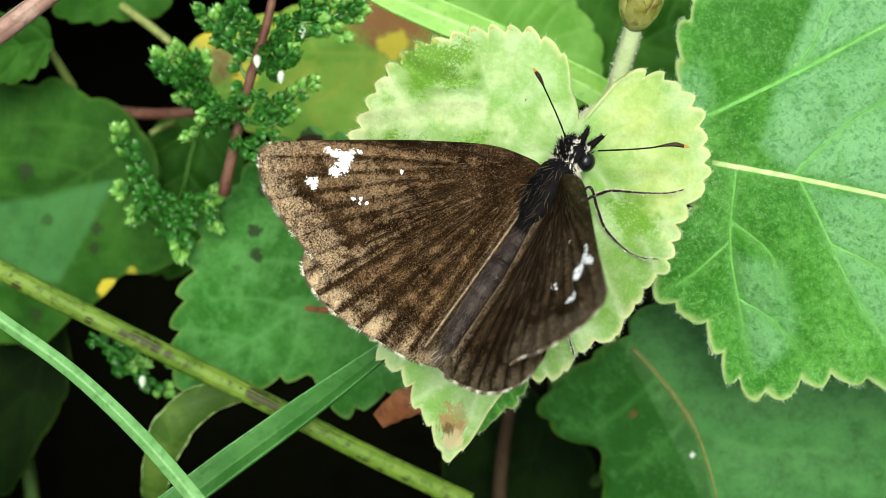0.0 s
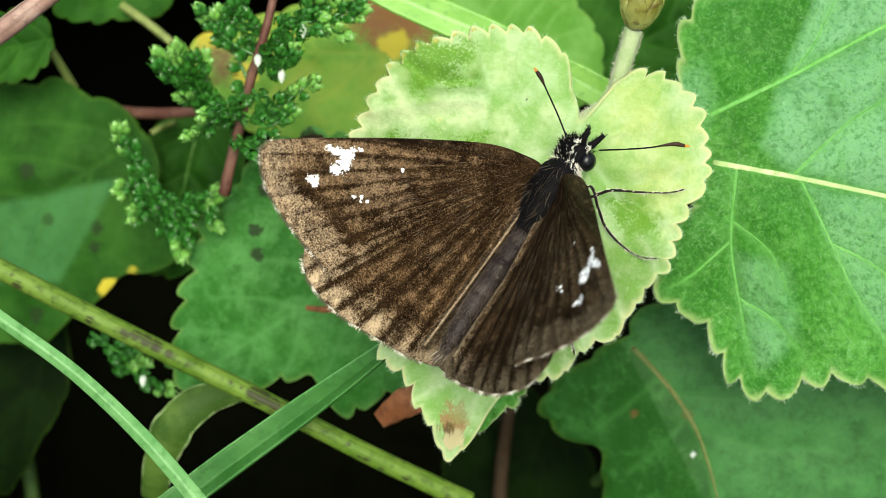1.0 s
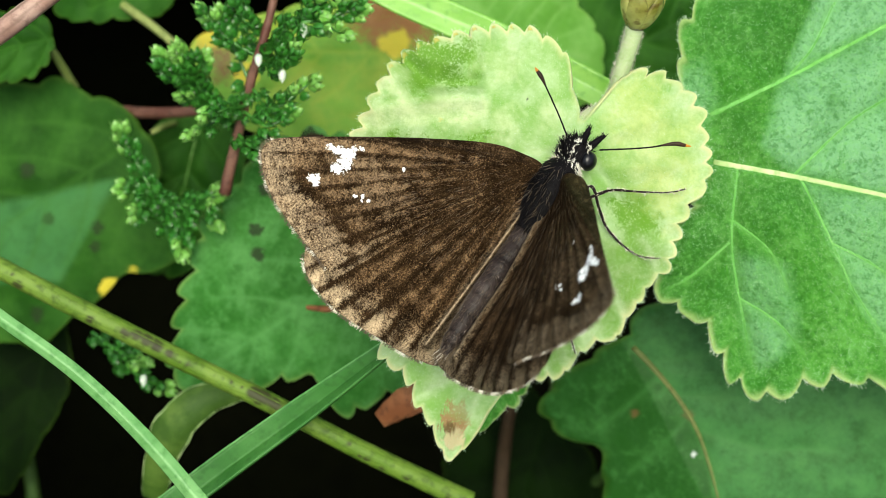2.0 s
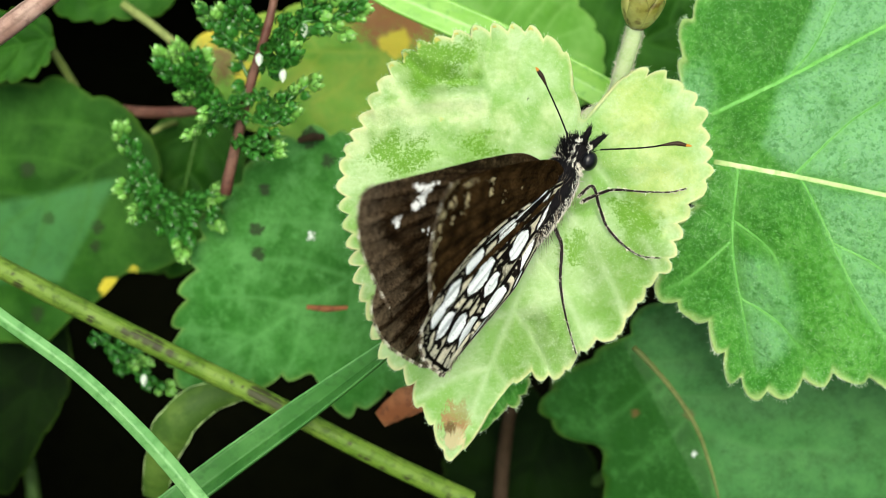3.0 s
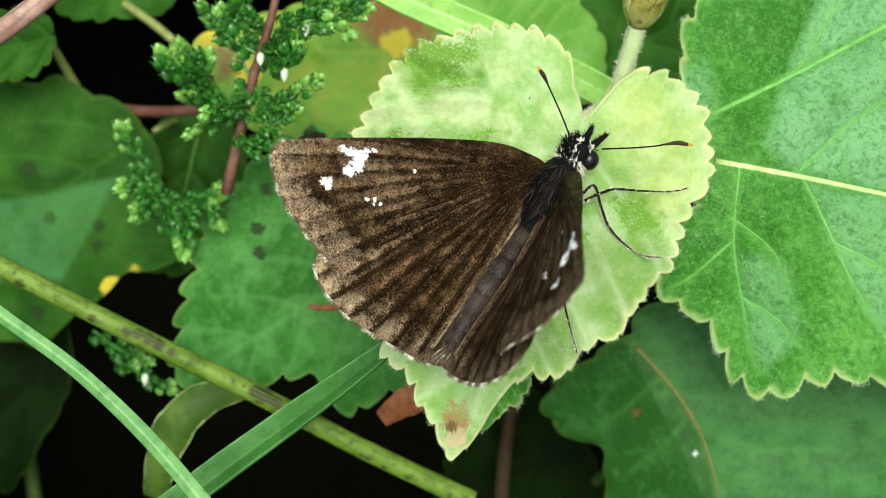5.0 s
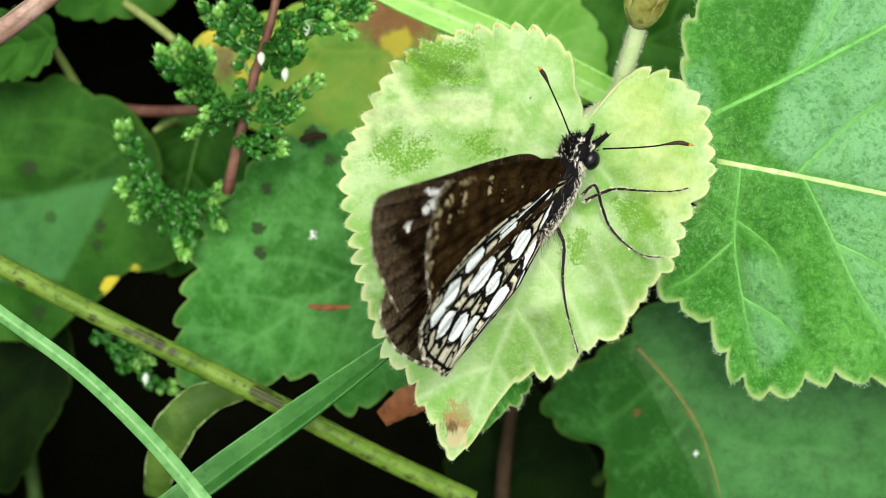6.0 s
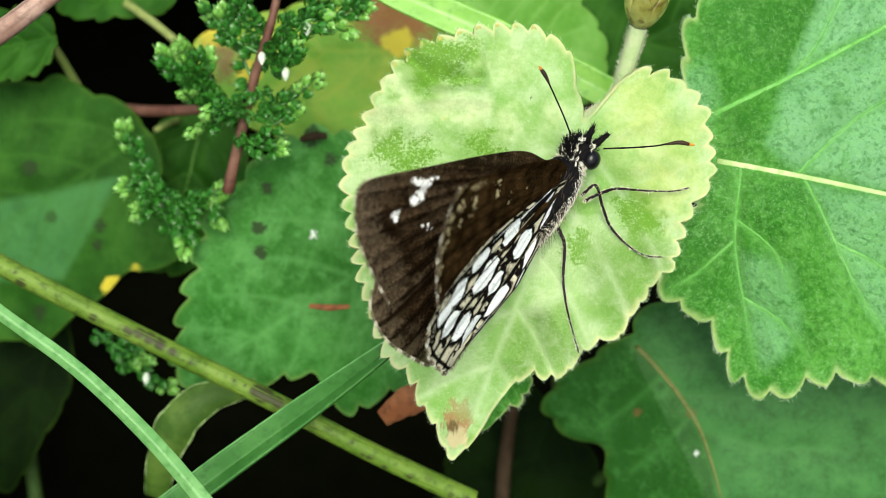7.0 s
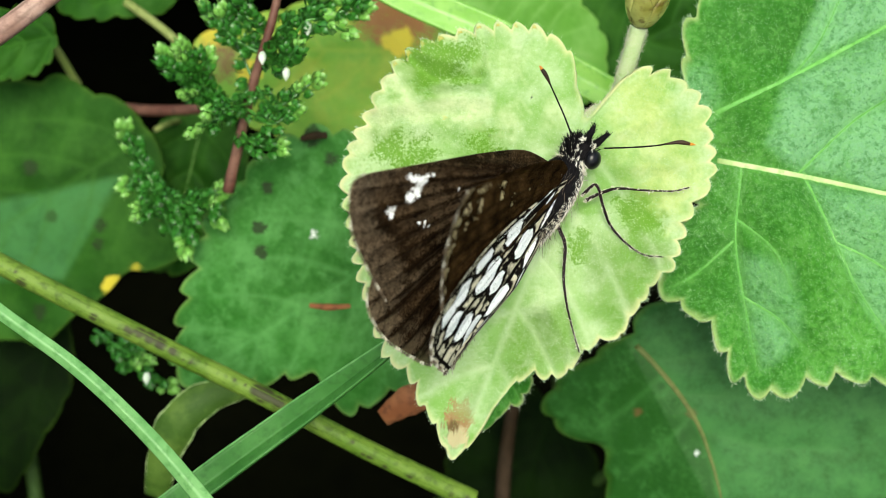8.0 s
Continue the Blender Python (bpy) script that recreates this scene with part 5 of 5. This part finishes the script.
    dust = 0.02 + 0.14 * n + 0.6 * edge * (1 - s) * np.clip(fractal(x, y, 2.4, 15) * 3 - 1.0, 0, 1)
    for k, (cx, cy, size) in enumerate(((-5.6, 12.2, 0.35), (-6.0, 11.3, 0.4), (-6.5, 10.7, 0.45), (-6.9, 12.8, 0.4), (-7.8, 13.2, 0.45), (-8.3, 12.6, 0.35), (-8.9, 12.0, 0.45), (-4.1, 9.0, 0.3), (-4.5, 8.6, 0.25), (-3.7, 6.8, 0.25), (-4.1, 6.5, 0.2), (-2.6, 5.0, 0.15), (-9.7, 10.6, 0.3), (-7.4, 11.6, 0.3))):
        dust = np.maximum(dust, 1.15 * spot(x, y, cx, cy, size * 0.7, size * 1.1, 20, 0.7, 20 + k) * np.clip(lattice(x, y, 6.0, 60 + k) * 4 - 1.2, 0, 1))
    line = np.exp(-((gap - 0.2) / 0.13) ** 2) * (x < -6)
    dust = np.maximum(dust, line * (0.5 + 0.5 * lattice(x, y, 1.4, 77)) * (1 - s))
    return c, np.clip(dust, 0, 1), even(x, (0.70, 0.57, 0.32)), 0 * x


def hind_upper(x, y, gap):
    s = stripes(x, y, HIND_VEINS, 0.2)
    n = fractal(x, y, 1.2, 23)
    c = blend(even(x, (0.012, 0.0070, 0.0036)), np.array((0.058, 0.034, 0.016)), np.clip(n * 1.6 - 0.3, 0, 1) * (1 - 0.7 * s))
    edge = np.clip(1 - gap / 2.4, 0, 1) * np.clip((-x - 8.5) / 2.0, 0, 1)
    dust = 0.42 + 0.20 * n + 0.32 * edge * (1 - 0.7 * s) * np.clip(fractal(x, y, 0.9, 29) * 2.4 - 0.5, 0, 1) - 0.18 * s
    dust = dust + 0.2 * (lattice(np.arctan2(y + 0.6, 1.0 - x), np.hypot(x, y) * 0.03, 50.0, 85) - 0.5)
    fold = to_line(x, y, [(-2, -0.25), (-6, 0.05), (-11.8, 0.55)])[0]
    dust = np.maximum(dust, np.exp(-(fold / 0.20) ** 2) * 0.80)
    tone = blend(even(x, (0.31, 0.203, 0.110)), np.array((0.48, 0.37, 0.235)), np.clip(edge * 1.8 + np.exp(-(fold / 0.25) ** 2) * 0.8, 0, 1))
    return c, np.clip(dust, 0, 0.80), tone, 0 * x


OVALS = [(-4.57, 4.0, 0.95, 0.85), (-4.49, 1.5, 1.0, 0.85), (-7.07, 6.4, 0.95, 0.72), (-7.4, 4.3, 1.35, 0.95), (-9.26, 7.2, 0.95, 0.8), (-7.3, 2.2, 0.85, 0.72), (-7.8, 0.2, 1.15, 0.75), (-10.7, 7.35, 0.75, 0.65),
         (-10.8, 5.55, 0.95, 0.75), (-10.45, 3.7, 1.0, 0.75), (-10.2, 1.6, 1.05, 0.8)]
STREAKS = [(-2.0, 2.5, 1.2, 0.12), (-1.9, 1.35, 1.1, 0.15), (-2.1, 0.3, 1.0, 0.18), (-4.4, -0.3, 1.1, 0.18), (-5.1, 5.5, 1.2, 0.11), (-9.6, -0.5, 0.9, 0.16), (-3.2, 3.35, 0.5, 0.12), (-6.0, -0.8, 0.6, 0.12)]


def hind_under(x, y, gap):
    ink, cream = (0.010, 0.008, 0.007), np.array((0.92, 0.84, 0.62))
    n = fractal(x, y, 2.2, 33)
    s = stripes(x, y, HIND_VEINS, 0.16)
    dust = np.clip(n * 6.0 - 1.7, 0, 1.0) * (1 - s)
    band = np.exp(-((gap - 0.75) / 0.28) ** 2) * (x < -10.5)
    dust = np.maximum(dust, band * (1 - s) * 0.95 * (lattice(x, y, 1.7, 91) > 0.35))
    rays = lattice(np.arctan2(y + 1.5, 1.5 - x), np.hypot(x, y) * 0.03, 20.0, 55)
    dust = np.maximum(dust, np.clip(rays * 7 - 3.3, 0, 1.0) * np.clip((x + 8.0) / 2.5, 0, 1))
    w = 0 * x
    for k, (cx, cy, rx, ry) in enumerate(OVALS + STREAKS):
        turn = math.degrees(math.atan2(cy - 0.3, cx - 1.5))
        ring = spot(x, y, cx, cy, rx + 0.20, ry * 0.98 + 0.22, turn, 0.06, 40 + k, 4.0)
        dust = dust * (1 - ring)
        w = np.maximum(w, spot(x, y, cx, cy, rx, ry * 0.98, turn, 0.08, 40 + k, 4.5))
    rim = np.clip(1 - np.abs(gap - 0.28) / 0.16, 0, 1) * (x < -3)
    return even(x, ink), np.clip(dust * (1 - rim), 0, 1), even(x, cream), w


def wing(name, label, outline, middle, around, rings, upper, lower, veins, side, lift, sag):
    """A thin two-sided wing, scaled above and below in its own pattern, with a fringe."""
    edge = closed_curve(outline, around)
    mid = np.array(middle)
    s = np.append(np.linspace(0, 1, rings + 1)[1:] ** 0.85, 1.0)[:rings]
    xy = (mid + s[:, None, None] * (edge - mid)[None, :, :]).reshape(-1, 2)
    xy = np.vstack([xy, mid])
    x, y = xy[:, 0], xy[:, 1]
    gap = np.append(((1 - s)[:, None] * np.hypot(*(edge - mid).T)[None, :]).ravel(), 9.0)
    z = sag(x, y) + lift + (0.11 * stripes(x, y, veins, 0.30) + 0.04 * lattice(np.arctan2(y, 0.8 - x), 0 * x, 44.0, 5)) * np.clip(gap * 1.2, 0, 1)
    thick = 0.035 * np.clip(gap * 4, 0, 1)
    top, low = np.stack([x, y * side, z + thick], 1), np.stack([x, y * side, z - thick - 0.004], 1)
    count, hub = len(x), rings * around
    f = [(i * around + j, i * around + (j + 1) % around, (i + 1) * around + (j + 1) % around, (i + 1) * around + j) for i in range(rings - 1) for j in range(around)]
    f += [(hub, (j + 1) % around, j) for j in range(around)]
    b = [tuple(count + v for v in reversed(p)) for p in f]
    last = (rings - 1) * around
    rim = [(last + j, last + (j + 1) % around, count + last + (j + 1) % around, count + last + j) for j in range(around)]
    faces = f + b + rim
    area = np.sum(edge[:, 0] * np.roll(edge[:, 1], -1) - np.roll(edge[:, 0], -1) * edge[:, 1])
    if area * side < 0:
        faces = [tuple(reversed(p)) for p in faces]
    me = sheet(name, np.vstack([top, low]) * MM, faces)
    for key, a, b in zip(("pattern", "dust", "dust_colour", "chalk"), upper(x, y, gap), lower(x, y, gap)):
        if a.ndim == 2:
            colours(me, key, np.vstack([a, b]))
        else:
            floats(me, key, np.concatenate([a, b]))
    floats(me, "shine", np.concatenate([np.ones(count), np.zeros(count)]))
    ob = part(name, me, wing_scales, butterfly, label)
    # long hairs that lie along the folds near the root
    rnd = np.random.RandomState(31 + side)
    ids = rnd.choice(np.nonzero((gap > 1.2) & (np.hypot(x, y) < 8.0))[0], 240)
    away = np.stack([x[ids] - 0.6, y[ids] * side - 0.1 * side, 0 * ids + 0.12], 1)
    away[:, :2] += rnd.normal(size=(240, 2)) * 0.5
    part("wing_hairs", strands("wing_hairs", np.stack([x[ids], y[ids] * side, z[ids] + 0.05], 1), away, 0.3 + 0.4 * rnd.rand(240), 0.014, 37), fur_brown, ob, "fine brown hairs along the folds", "stuff")
    return ob, edge


def fringe(parent, edge, side, lift, sag, keep, seed, pale):
    rnd = np.random.RandomState(seed)
    out = np.roll(edge, -1, 0) - np.roll(edge, 1, 0)
    out = np.stack([out[:, 1], -out[:, 0]], 1)
    out /= np.linalg.norm(out, axis=1)[:, None]
    mid = edge.mean(0)
    if np.sum(out * (edge - mid)) < 0:
        out = -out
    ids = np.array([k for k in range(len(edge)) if keep(edge[k])])
    ids = np.repeat(ids, 8)
    p = edge[ids] + rnd.normal(size=(len(ids), 2)) * 0.04
    w = out[ids] + rnd.normal(size=(len(ids), 2)) * 0.25
    tuft = np.sin(ids * 0.31) + 1.6 * (rnd.rand(len(ids)) - 0.5)
    for wanted, material in ((True, fur_white), (False, fur_brown)):
        m = (tuft > 1.0 - pale) == wanted
        roots = np.stack([p[m, 0], p[m, 1] * side, sag(p[m, 0], p[m, 1]) + lift], 1)
        ways = np.stack([w[m, 0], w[m, 1] * side, rnd.normal(size=m.sum()) * 0.25], 1)
        part("fringe", strands("fringe", roots, ways, 0.08 + 0.17 * rnd.rand(m.sum()), 0.028, seed), material, parent, "pale fringe hairs" if wanted else "brown fringe hairs", "stuff")


def fore_sag(x, y):
    return 0.18 * np.sin(np.clip(y / 15, 0, 1) * math.pi) + 0.25 * np.exp(-((x - 0.6 + y * 0.46) / 0.8) ** 2) - 0.10


def hind_sag(x, y, lean=1.0):
    """The inner field bends beside the abdomen, each side's lean shaped to fit the camera's view."""
    fold = to_line(x, y, [(-2, -0.25), (-6, 0.05), (-11.8, 0.55)])[0]
    return 0.2 * np.sin(np.clip(y / 10, 0, 1) * math.pi) + 0.3 * np.exp(-(fold / 0.22) ** 2) + lean * np.clip((3.0 - y) / 4.0, 0, 1) ** 1.3 * np.clip((-x - 6.5) / 5.5, 0, 1)


def hind_sag_left(x, y):
    return hind_sag(x, y, -0.7)


def hind_sag_right(x, y):
    return hind_sag(x, y, 1.1)


WINGS = []
for side, word in ((1, "left"), (-1, "right")):
    sag = hind_sag_left if side > 0 else hind_sag_right
    hind, rim = wing("hindwing", "brown above, black-netted white ovals beneath", HIND, (-7.5, 4.3), 520, 130, hind_upper, hind_under, HIND_VEINS, side, -0.12, sag)
    fringe(hind, rim, side, -0.12, sag, lambda p: p[0] < -11.0 and p[1] > 0.2, 60 + side, 0.65)
    fore, rim = wing("forewing", "dark brown with ragged white spots near the tip", FORE, (-5.6, 7.4), 520, 120, fore_upper, fore_under, FORE_VEINS, side, 0.08, fore_sag)
    fringe(fore, rim, side, 0.08, fore_sag, lambda p: p[0] < -6.4 and p[1] > 7.6, 70 + side, 0.35)
    WINGS += [(hind, side), (fore, side)]


def fur(name, points, radii, count, length, width, lean, material, seed, label, keep=None, on=None):
    """Hairs over a body piece; lean is the way they lie."""
    rnd = np.random.RandomState(seed)
    c = smooth_path(points, 80)
    r = np.interp(np.linspace(0, 1, 80), np.linspace(0, 1, len(radii)), radii)
    k = rnd.randint(0, 80, count)
    a = rnd.rand(count) * 2 * np.pi
    out = np.stack([0 * a, np.cos(a), np.sin(a)], 1)
    roots = c[k] + out * r[k][:, None] * 0.96
    ways = out * 0.45 + np.array(lean)[None, :] + rnd.normal(size=(count, 3)) * 0.25
    if keep is not None:
        m = keep(roots)
        roots, ways = roots[m], ways[m]
    return part(name, strands(name, roots, ways, length * (0.5 + rnd.rand(len(roots))), width, seed), material, on or butterfly, label, "stuff")


THORAX = [(-3.6, 0, -0.9), (-2.2, 0, -0.75), (-0.6, 0, -0.6), (0.8, 0, -0.65), (1.7, 0, -0.8)]
THORAX_R = (0.75, 1.15, 1.35, 1.15, 0.6)
part("thorax", tube("thorax", THORAX, THORAX_R, 30, 24, 0.04), fur_dark, butterfly, "black hairy thorax")
fur("thorax_fur", THORAX, THORAX_R, 2200, 0.6, 0.026, (-0.9, 0, 0.1), fur_dark, 1, "black hairs", lambda p: (p[:, 2] > -0.9) & (p[:, 1] > -0.9))
fur("thorax_fur", THORAX, THORAX_R, 350, 0.95, 0.03, (-1.0, 0, 0.1), fur_brown, 2, "brown hairs")
fur("chest_fur", THORAX, THORAX_R, 6500, 0.17, 0.06, (-0.6, 0, -0.3), fur_white, 3, "whitish hairs beneath", lambda p: (p[:, 2] < -1.15) | ((p[:, 2] < -0.2) & (p[:, 1] < -0.45)))
ABDOMEN = [(-3.2, 0.1, -0.85), (-5.5, 0.25, -0.7), (-8.0, 0.4, -0.6), (-10.5, 0.5, -0.65), (-12.0, 0.5, -0.8)]
ABDOMEN_R = [0.78 - 0.34 * (k / 48) - 0.2 * max(0.0, k / 48 - 0.85) / 0.15 + 0.07 * abs(math.sin(k * math.pi / 6)) for k in range(49)]
abdomen_mesh = tube("abdomen", ABDOMEN, ABDOMEN_R, 150, 26, 0.06)
rings = np.repeat(np.arange(150) / 149 * 8, 26)
floats(abdomen_mesh, "mark", np.append(np.clip(1 - np.abs(np.mod(rings + 0.5, 1) - 0.5) / 0.16, 0, 1) * 0.75, (0, 0)))
colours(abdomen_mesh, "mark_colour", np.tile(np.array((0.006, 0.004, 0.004)), (len(abdomen_mesh.vertices), 1)))
abdomen = part("abdomen", abdomen_mesh, abdomen_skin, butterfly, "slate-brown segmented abdomen")
fur("abdomen_fur", ABDOMEN, ABDOMEN_R, 1500, 0.35, 0.025, (-1.0, 0, 0.0), fur_brown, 4, "short brown hairs", None, abdomen)
fur("abdomen_fur", ABDOMEN, ABDOMEN_R, 1300, 0.12, 0.030, (-1.0, 0, 0.0), fur_grey, 8, "sparse grey hairs", None, abdomen)
fur("tail_tuft", [(-11.6, 0.5, -0.75), (-12.1, 0.5, -0.85)], (0.35, 0.25), 160, 0.6, 0.04, (-1.6, 0, 0.0), fur_brown, 6, "brown tail tuft", None, abdomen)
fur("tail_tuft", [(-11.6, 0.5, -0.75), (-12.1, 0.5, -0.85)], (0.35, 0.25), 60, 0.65, 0.03, (-1.6, 0, 0.0), fur_white, 7, "pale tail tuft", None, abdomen)

HEAD = [(1.4, 0, -0.85), (2.0, 0, -0.85), (2.7, 0, -0.9), (3.2, 0, -1.0)]
HEAD_R = (0.7, 0.95, 0.92, 0.45)
part("head", tube("head", HEAD, HEAD_R, 20, 18, 0.05), fur_dark, butterfly, "black head with white-scaled collar")
fur("head_fur", HEAD, HEAD_R, 1100, 0.42, 0.04, (0.5, 0, 0.2), fur_dark, 10, "bristly black hairs", lambda p: p[:, 1] > -0.6)
fur("head_fur", HEAD, HEAD_R, 130, 0.28, 0.055, (0.3, 0, 0.2), fur_white, 11, "white scales", lambda p: p[:, 1] > -0.75)
fur("collar_fur", [(1.15, 0, -0.75), (1.5, 0, -0.8)], (0.95, 0.85), 260, 0.3, 0.055, (-0.3, 0, 0.1), fur_white, 12, "white collar scales")
for seed, (x, y, w, count, size) in enumerate(((7.78, 6.12, 3.05, 12, 0.06), (8.36, 5.70, 3.0, 14, 0.06), (7.42, 5.64, 3.35, 10, 0.07), (7.72, 4.72, 2.7, 20, 0.08), (7.29, 4.98, 3.2, 10, 0.09), (7.66, 3.95, 2.2, 26, 0.14))):
    rnd = np.random.RandomState(300 + seed)
    roots = np.array([in_body((x, y, w))]) + rnd.normal(size=(count, 3)) * size
    part("scale_tuft", strands("scale_tuft", roots, rnd.normal(size=(count, 3)) * 0.5 + np.array((0.2, 0, 0.7)), 0.3, 0.07, seed), fur_white, butterfly, "white scale tuft", "stuff")
for side in (1, -1):
    verts, faces = [], []
    for i in range(13):
        for j in range(20):
            t, a = math.pi * i / 12, 2 * math.pi * j / 20
            wide = 1.04 if side < 0 else 0.7
            verts.append((2.15 + 0.60 * math.sin(t) * math.cos(a), side * (wide + 0.46 * math.cos(t)), -0.90 + 0.60 * math.sin(t) * math.sin(a)))
    faces = [(i * 20 + j, i * 20 + (j + 1) % 20, (i + 1) * 20 + (j + 1) % 20, (i + 1) * 20 + j) for i in range(12) for j in range(20)]
    part("eye", sheet("eye", np.array(verts) * MM, faces), eye_black, butterfly, "glossy black compound eye")
    palp = [in_body(p) for p in (((7.96, 6.19, 2.6), (8.19, 6.56, 2.9), (8.37, 6.97, 3.1)) if side > 0 else ((8.45, 5.86, 2.6), (8.85, 6.21, 2.8), (9.27, 6.53, 2.9)))]
    part("palp", tube("palp", palp, (0.2, 0.2, 0.1), 14, 8, 0.2), fur_dark, butterfly, "hairy black palp")
    fur("palp_fur", palp, (0.16, 0.16, 0.08), 110, 0.24, 0.03, (1.0, 0.1 * side, 0.2), fur_dark, 20 + side, "black hairs")


def antenna(points, club_rows, seed):
    rel = [in_body(p) for p in points]
    ob = part("antenna", tube("antenna", rel, (0.05, 0.046, 0.044, 0.05), 60, 8, 0.35, 1.0, seed), fur_dark, butterfly, "thin black ringed antenna")
    club = [in_body(p) for p in club_rows]
    part("club", tube("club", club, (0.055, 0.11, 0.14, 0.10), 20, 9), club_brown, ob, "dark brown antenna club")
    a, b = np.array(club[-2]), np.array(club[-1])
    part("club_tip", tube("club_tip", [tuple(a + (b - a) * 0.97), tuple(b + (b - a) * 0.2), tuple(b + (b - a) * 0.55)], (0.102, 0.085, 0.03), 10, 8), club_orange, ob, "orange club tip")


antenna([(7.07, 6.45, 3.0), (6.62, 7.5, 3.4), (5.94, 8.92, 3.8), (5.67, 9.44, 4.0)], [(5.74, 9.32, 4.0), (5.51, 9.76, 4.1), (5.27, 10.1, 4.2)], 1)
antenna([(8.91, 5.66, 3.2), (10.58, 5.71, 3.4), (11.86, 5.8, 3.5), (12.58, 5.93, 3.5)], [(12.45, 5.9, 3.5), (13.23, 6.0, 3.5), (13.83, 5.91, 3.4)], 2)


def leg(points, radii):
    rel = [in_body(p) for p in points]
    ob = part("leg", tube("leg", rel, radii, 50, 8, 0.2), leg_skin, butterfly, "thin black leg flecked with white")
    rnd = np.random.RandomState(len(points))
    c = smooth_path(rel, 60)
    k = (60 * rnd.rand(300) ** 1.4).astype(int)
    part("leg_scales", strands("leg_scales", c[k] + rnd.normal(size=(300, 3)) * 0.05, rnd.normal(size=(300, 3)), 0.15, 0.075, 3), fur_white, ob, "white scales", "stuff")


leg([(7.98, 2.68, 1.6), (8.49, 2.95, 1.5), (9.23, 3.25, 1.4), (10.01, 3.43, 1.2), (11.56, 3.34, 0.8), (13.29, 3.32, 0.4), (14.34, 3.53, 0.3)], (0.11, 0.10, 0.08, 0.05, 0.04))
leg([(7.8, 3.01, 1.8), (8.62, 3.6, 1.8), (9.09, 2.29, 1.4), (9.6, 1.17, 1.0), (10.58, 0.17, 0.6), (11.61, -0.47, 0.4), (12.76, -0.6, 0.3)], (0.10, 0.09, 0.08, 0.05, 0.04))
leg([(6.16, 1.62, 1.6), (6.56, 0.86, 1.5), (6.84, 0.03, 1.4), (6.8, -1.97, 1.0), (7.06, -3.65, 0.6), (7.46, -5.17, 0.3), (7.8, -6.29, 0.2)], (0.12, 0.11, 0.085, 0.055, 0.04))


# ---- what moves: the wings, opening and closing on their hinges ----
FLAPS = [  # seconds, degrees of left and right wings from the upright, sweep back of left and right
    (0.0, 58.0, 47.0, -0.6, 0.0), (0.3, 58.0, 48.5, -0.8, 0.0), (0.5, 58.0, 49.5, -1.0, 0.0), (1.0, 57.5, 49.0, -1.0, 0.0), (1.7, 57.0, 48.5, -1.0, 0.0), (2.3, 55.5, 47.0, -0.7, 0.0), (2.45, 50.0, 42.0, 0.3, 0.2),
    (2.6, 20.0, 25.0, 2.8, 1.2), (2.7, 2.0, 10.0, 4.4, 2.6), (2.8, 0.5, 8.5, 4.6, 2.8), (3.0, 2.2, 10.0, 4.4, 2.6), (3.2, 6.5, 14.0, 4.0, 2.2), (3.5, 13.0, 20.0, 3.6, 1.8), (3.8, 17.5, 23.0, 3.1, 1.4), (4.0, 22.7, 25.5, 2.6, 1.0),
    (4.2, 27.5, 30.5, 2.2, 0.5), (4.5, 33.7, 37.0, 1.7, 0.0), (4.7, 36.7, 39.0, 1.4, 0.0), (5.2, 41.0, 41.0, 1.0, 0.0), (5.5, 41.0, 41.0, 1.0, 0.0), (5.7, 33.0, 33.0, 1.8, 0.5), (5.8, 21.0, 22.5, 2.7, 1.4),
    (5.9, 5.5, 12.0, 4.4, 2.6), (6.0, -1.0, 8.5, 4.8, 3.0), (6.2, 0.5, 9.5, 4.6, 2.8), (6.5, 2.7, 11.0, 4.1, 2.3), (7.0, 4.2, 11.4, 3.9, 2.1), (7.5, 5.0, 12.0, 3.8, 2.0), (8.0, 6.2, 13.0, 3.7, 1.9)]


def motions():
    for ob, side in WINGS:
        rows = []
        hind = ob.name.startswith("hind")
        for t, left, right, sweep, sweep_right in FLAPS:
            if side < 0:
                open_by, back = right + (0.10 * max(0, right - 10) if hind else 0), sweep_right - (0 if hind else 4.5 * min(1.0, sweep_right / 2.6))
            else:
                open_by, back = left, sweep
            rows.append((t, pose(0, side * HINGE * MM, 0, side * (90 - open_by)) @ pose(0, 0, 0, 0, 0, side * back)))
        walk(ob, rows)
    rows = []
    for t, left, right, sweep, sweep_right in FLAPS:
        up = min(1.0, max(0.0, (left - 12.0) / 24.0))
        rows.append((t, pose(-3.2 * MM, 0.1 * MM, -0.85 * MM, 0, 6.5 * up, 2.3 * up) @ pose(3.2 * MM, -0.1 * MM, 0.85 * MM)))
    walk(abdomen, rows)


motions()
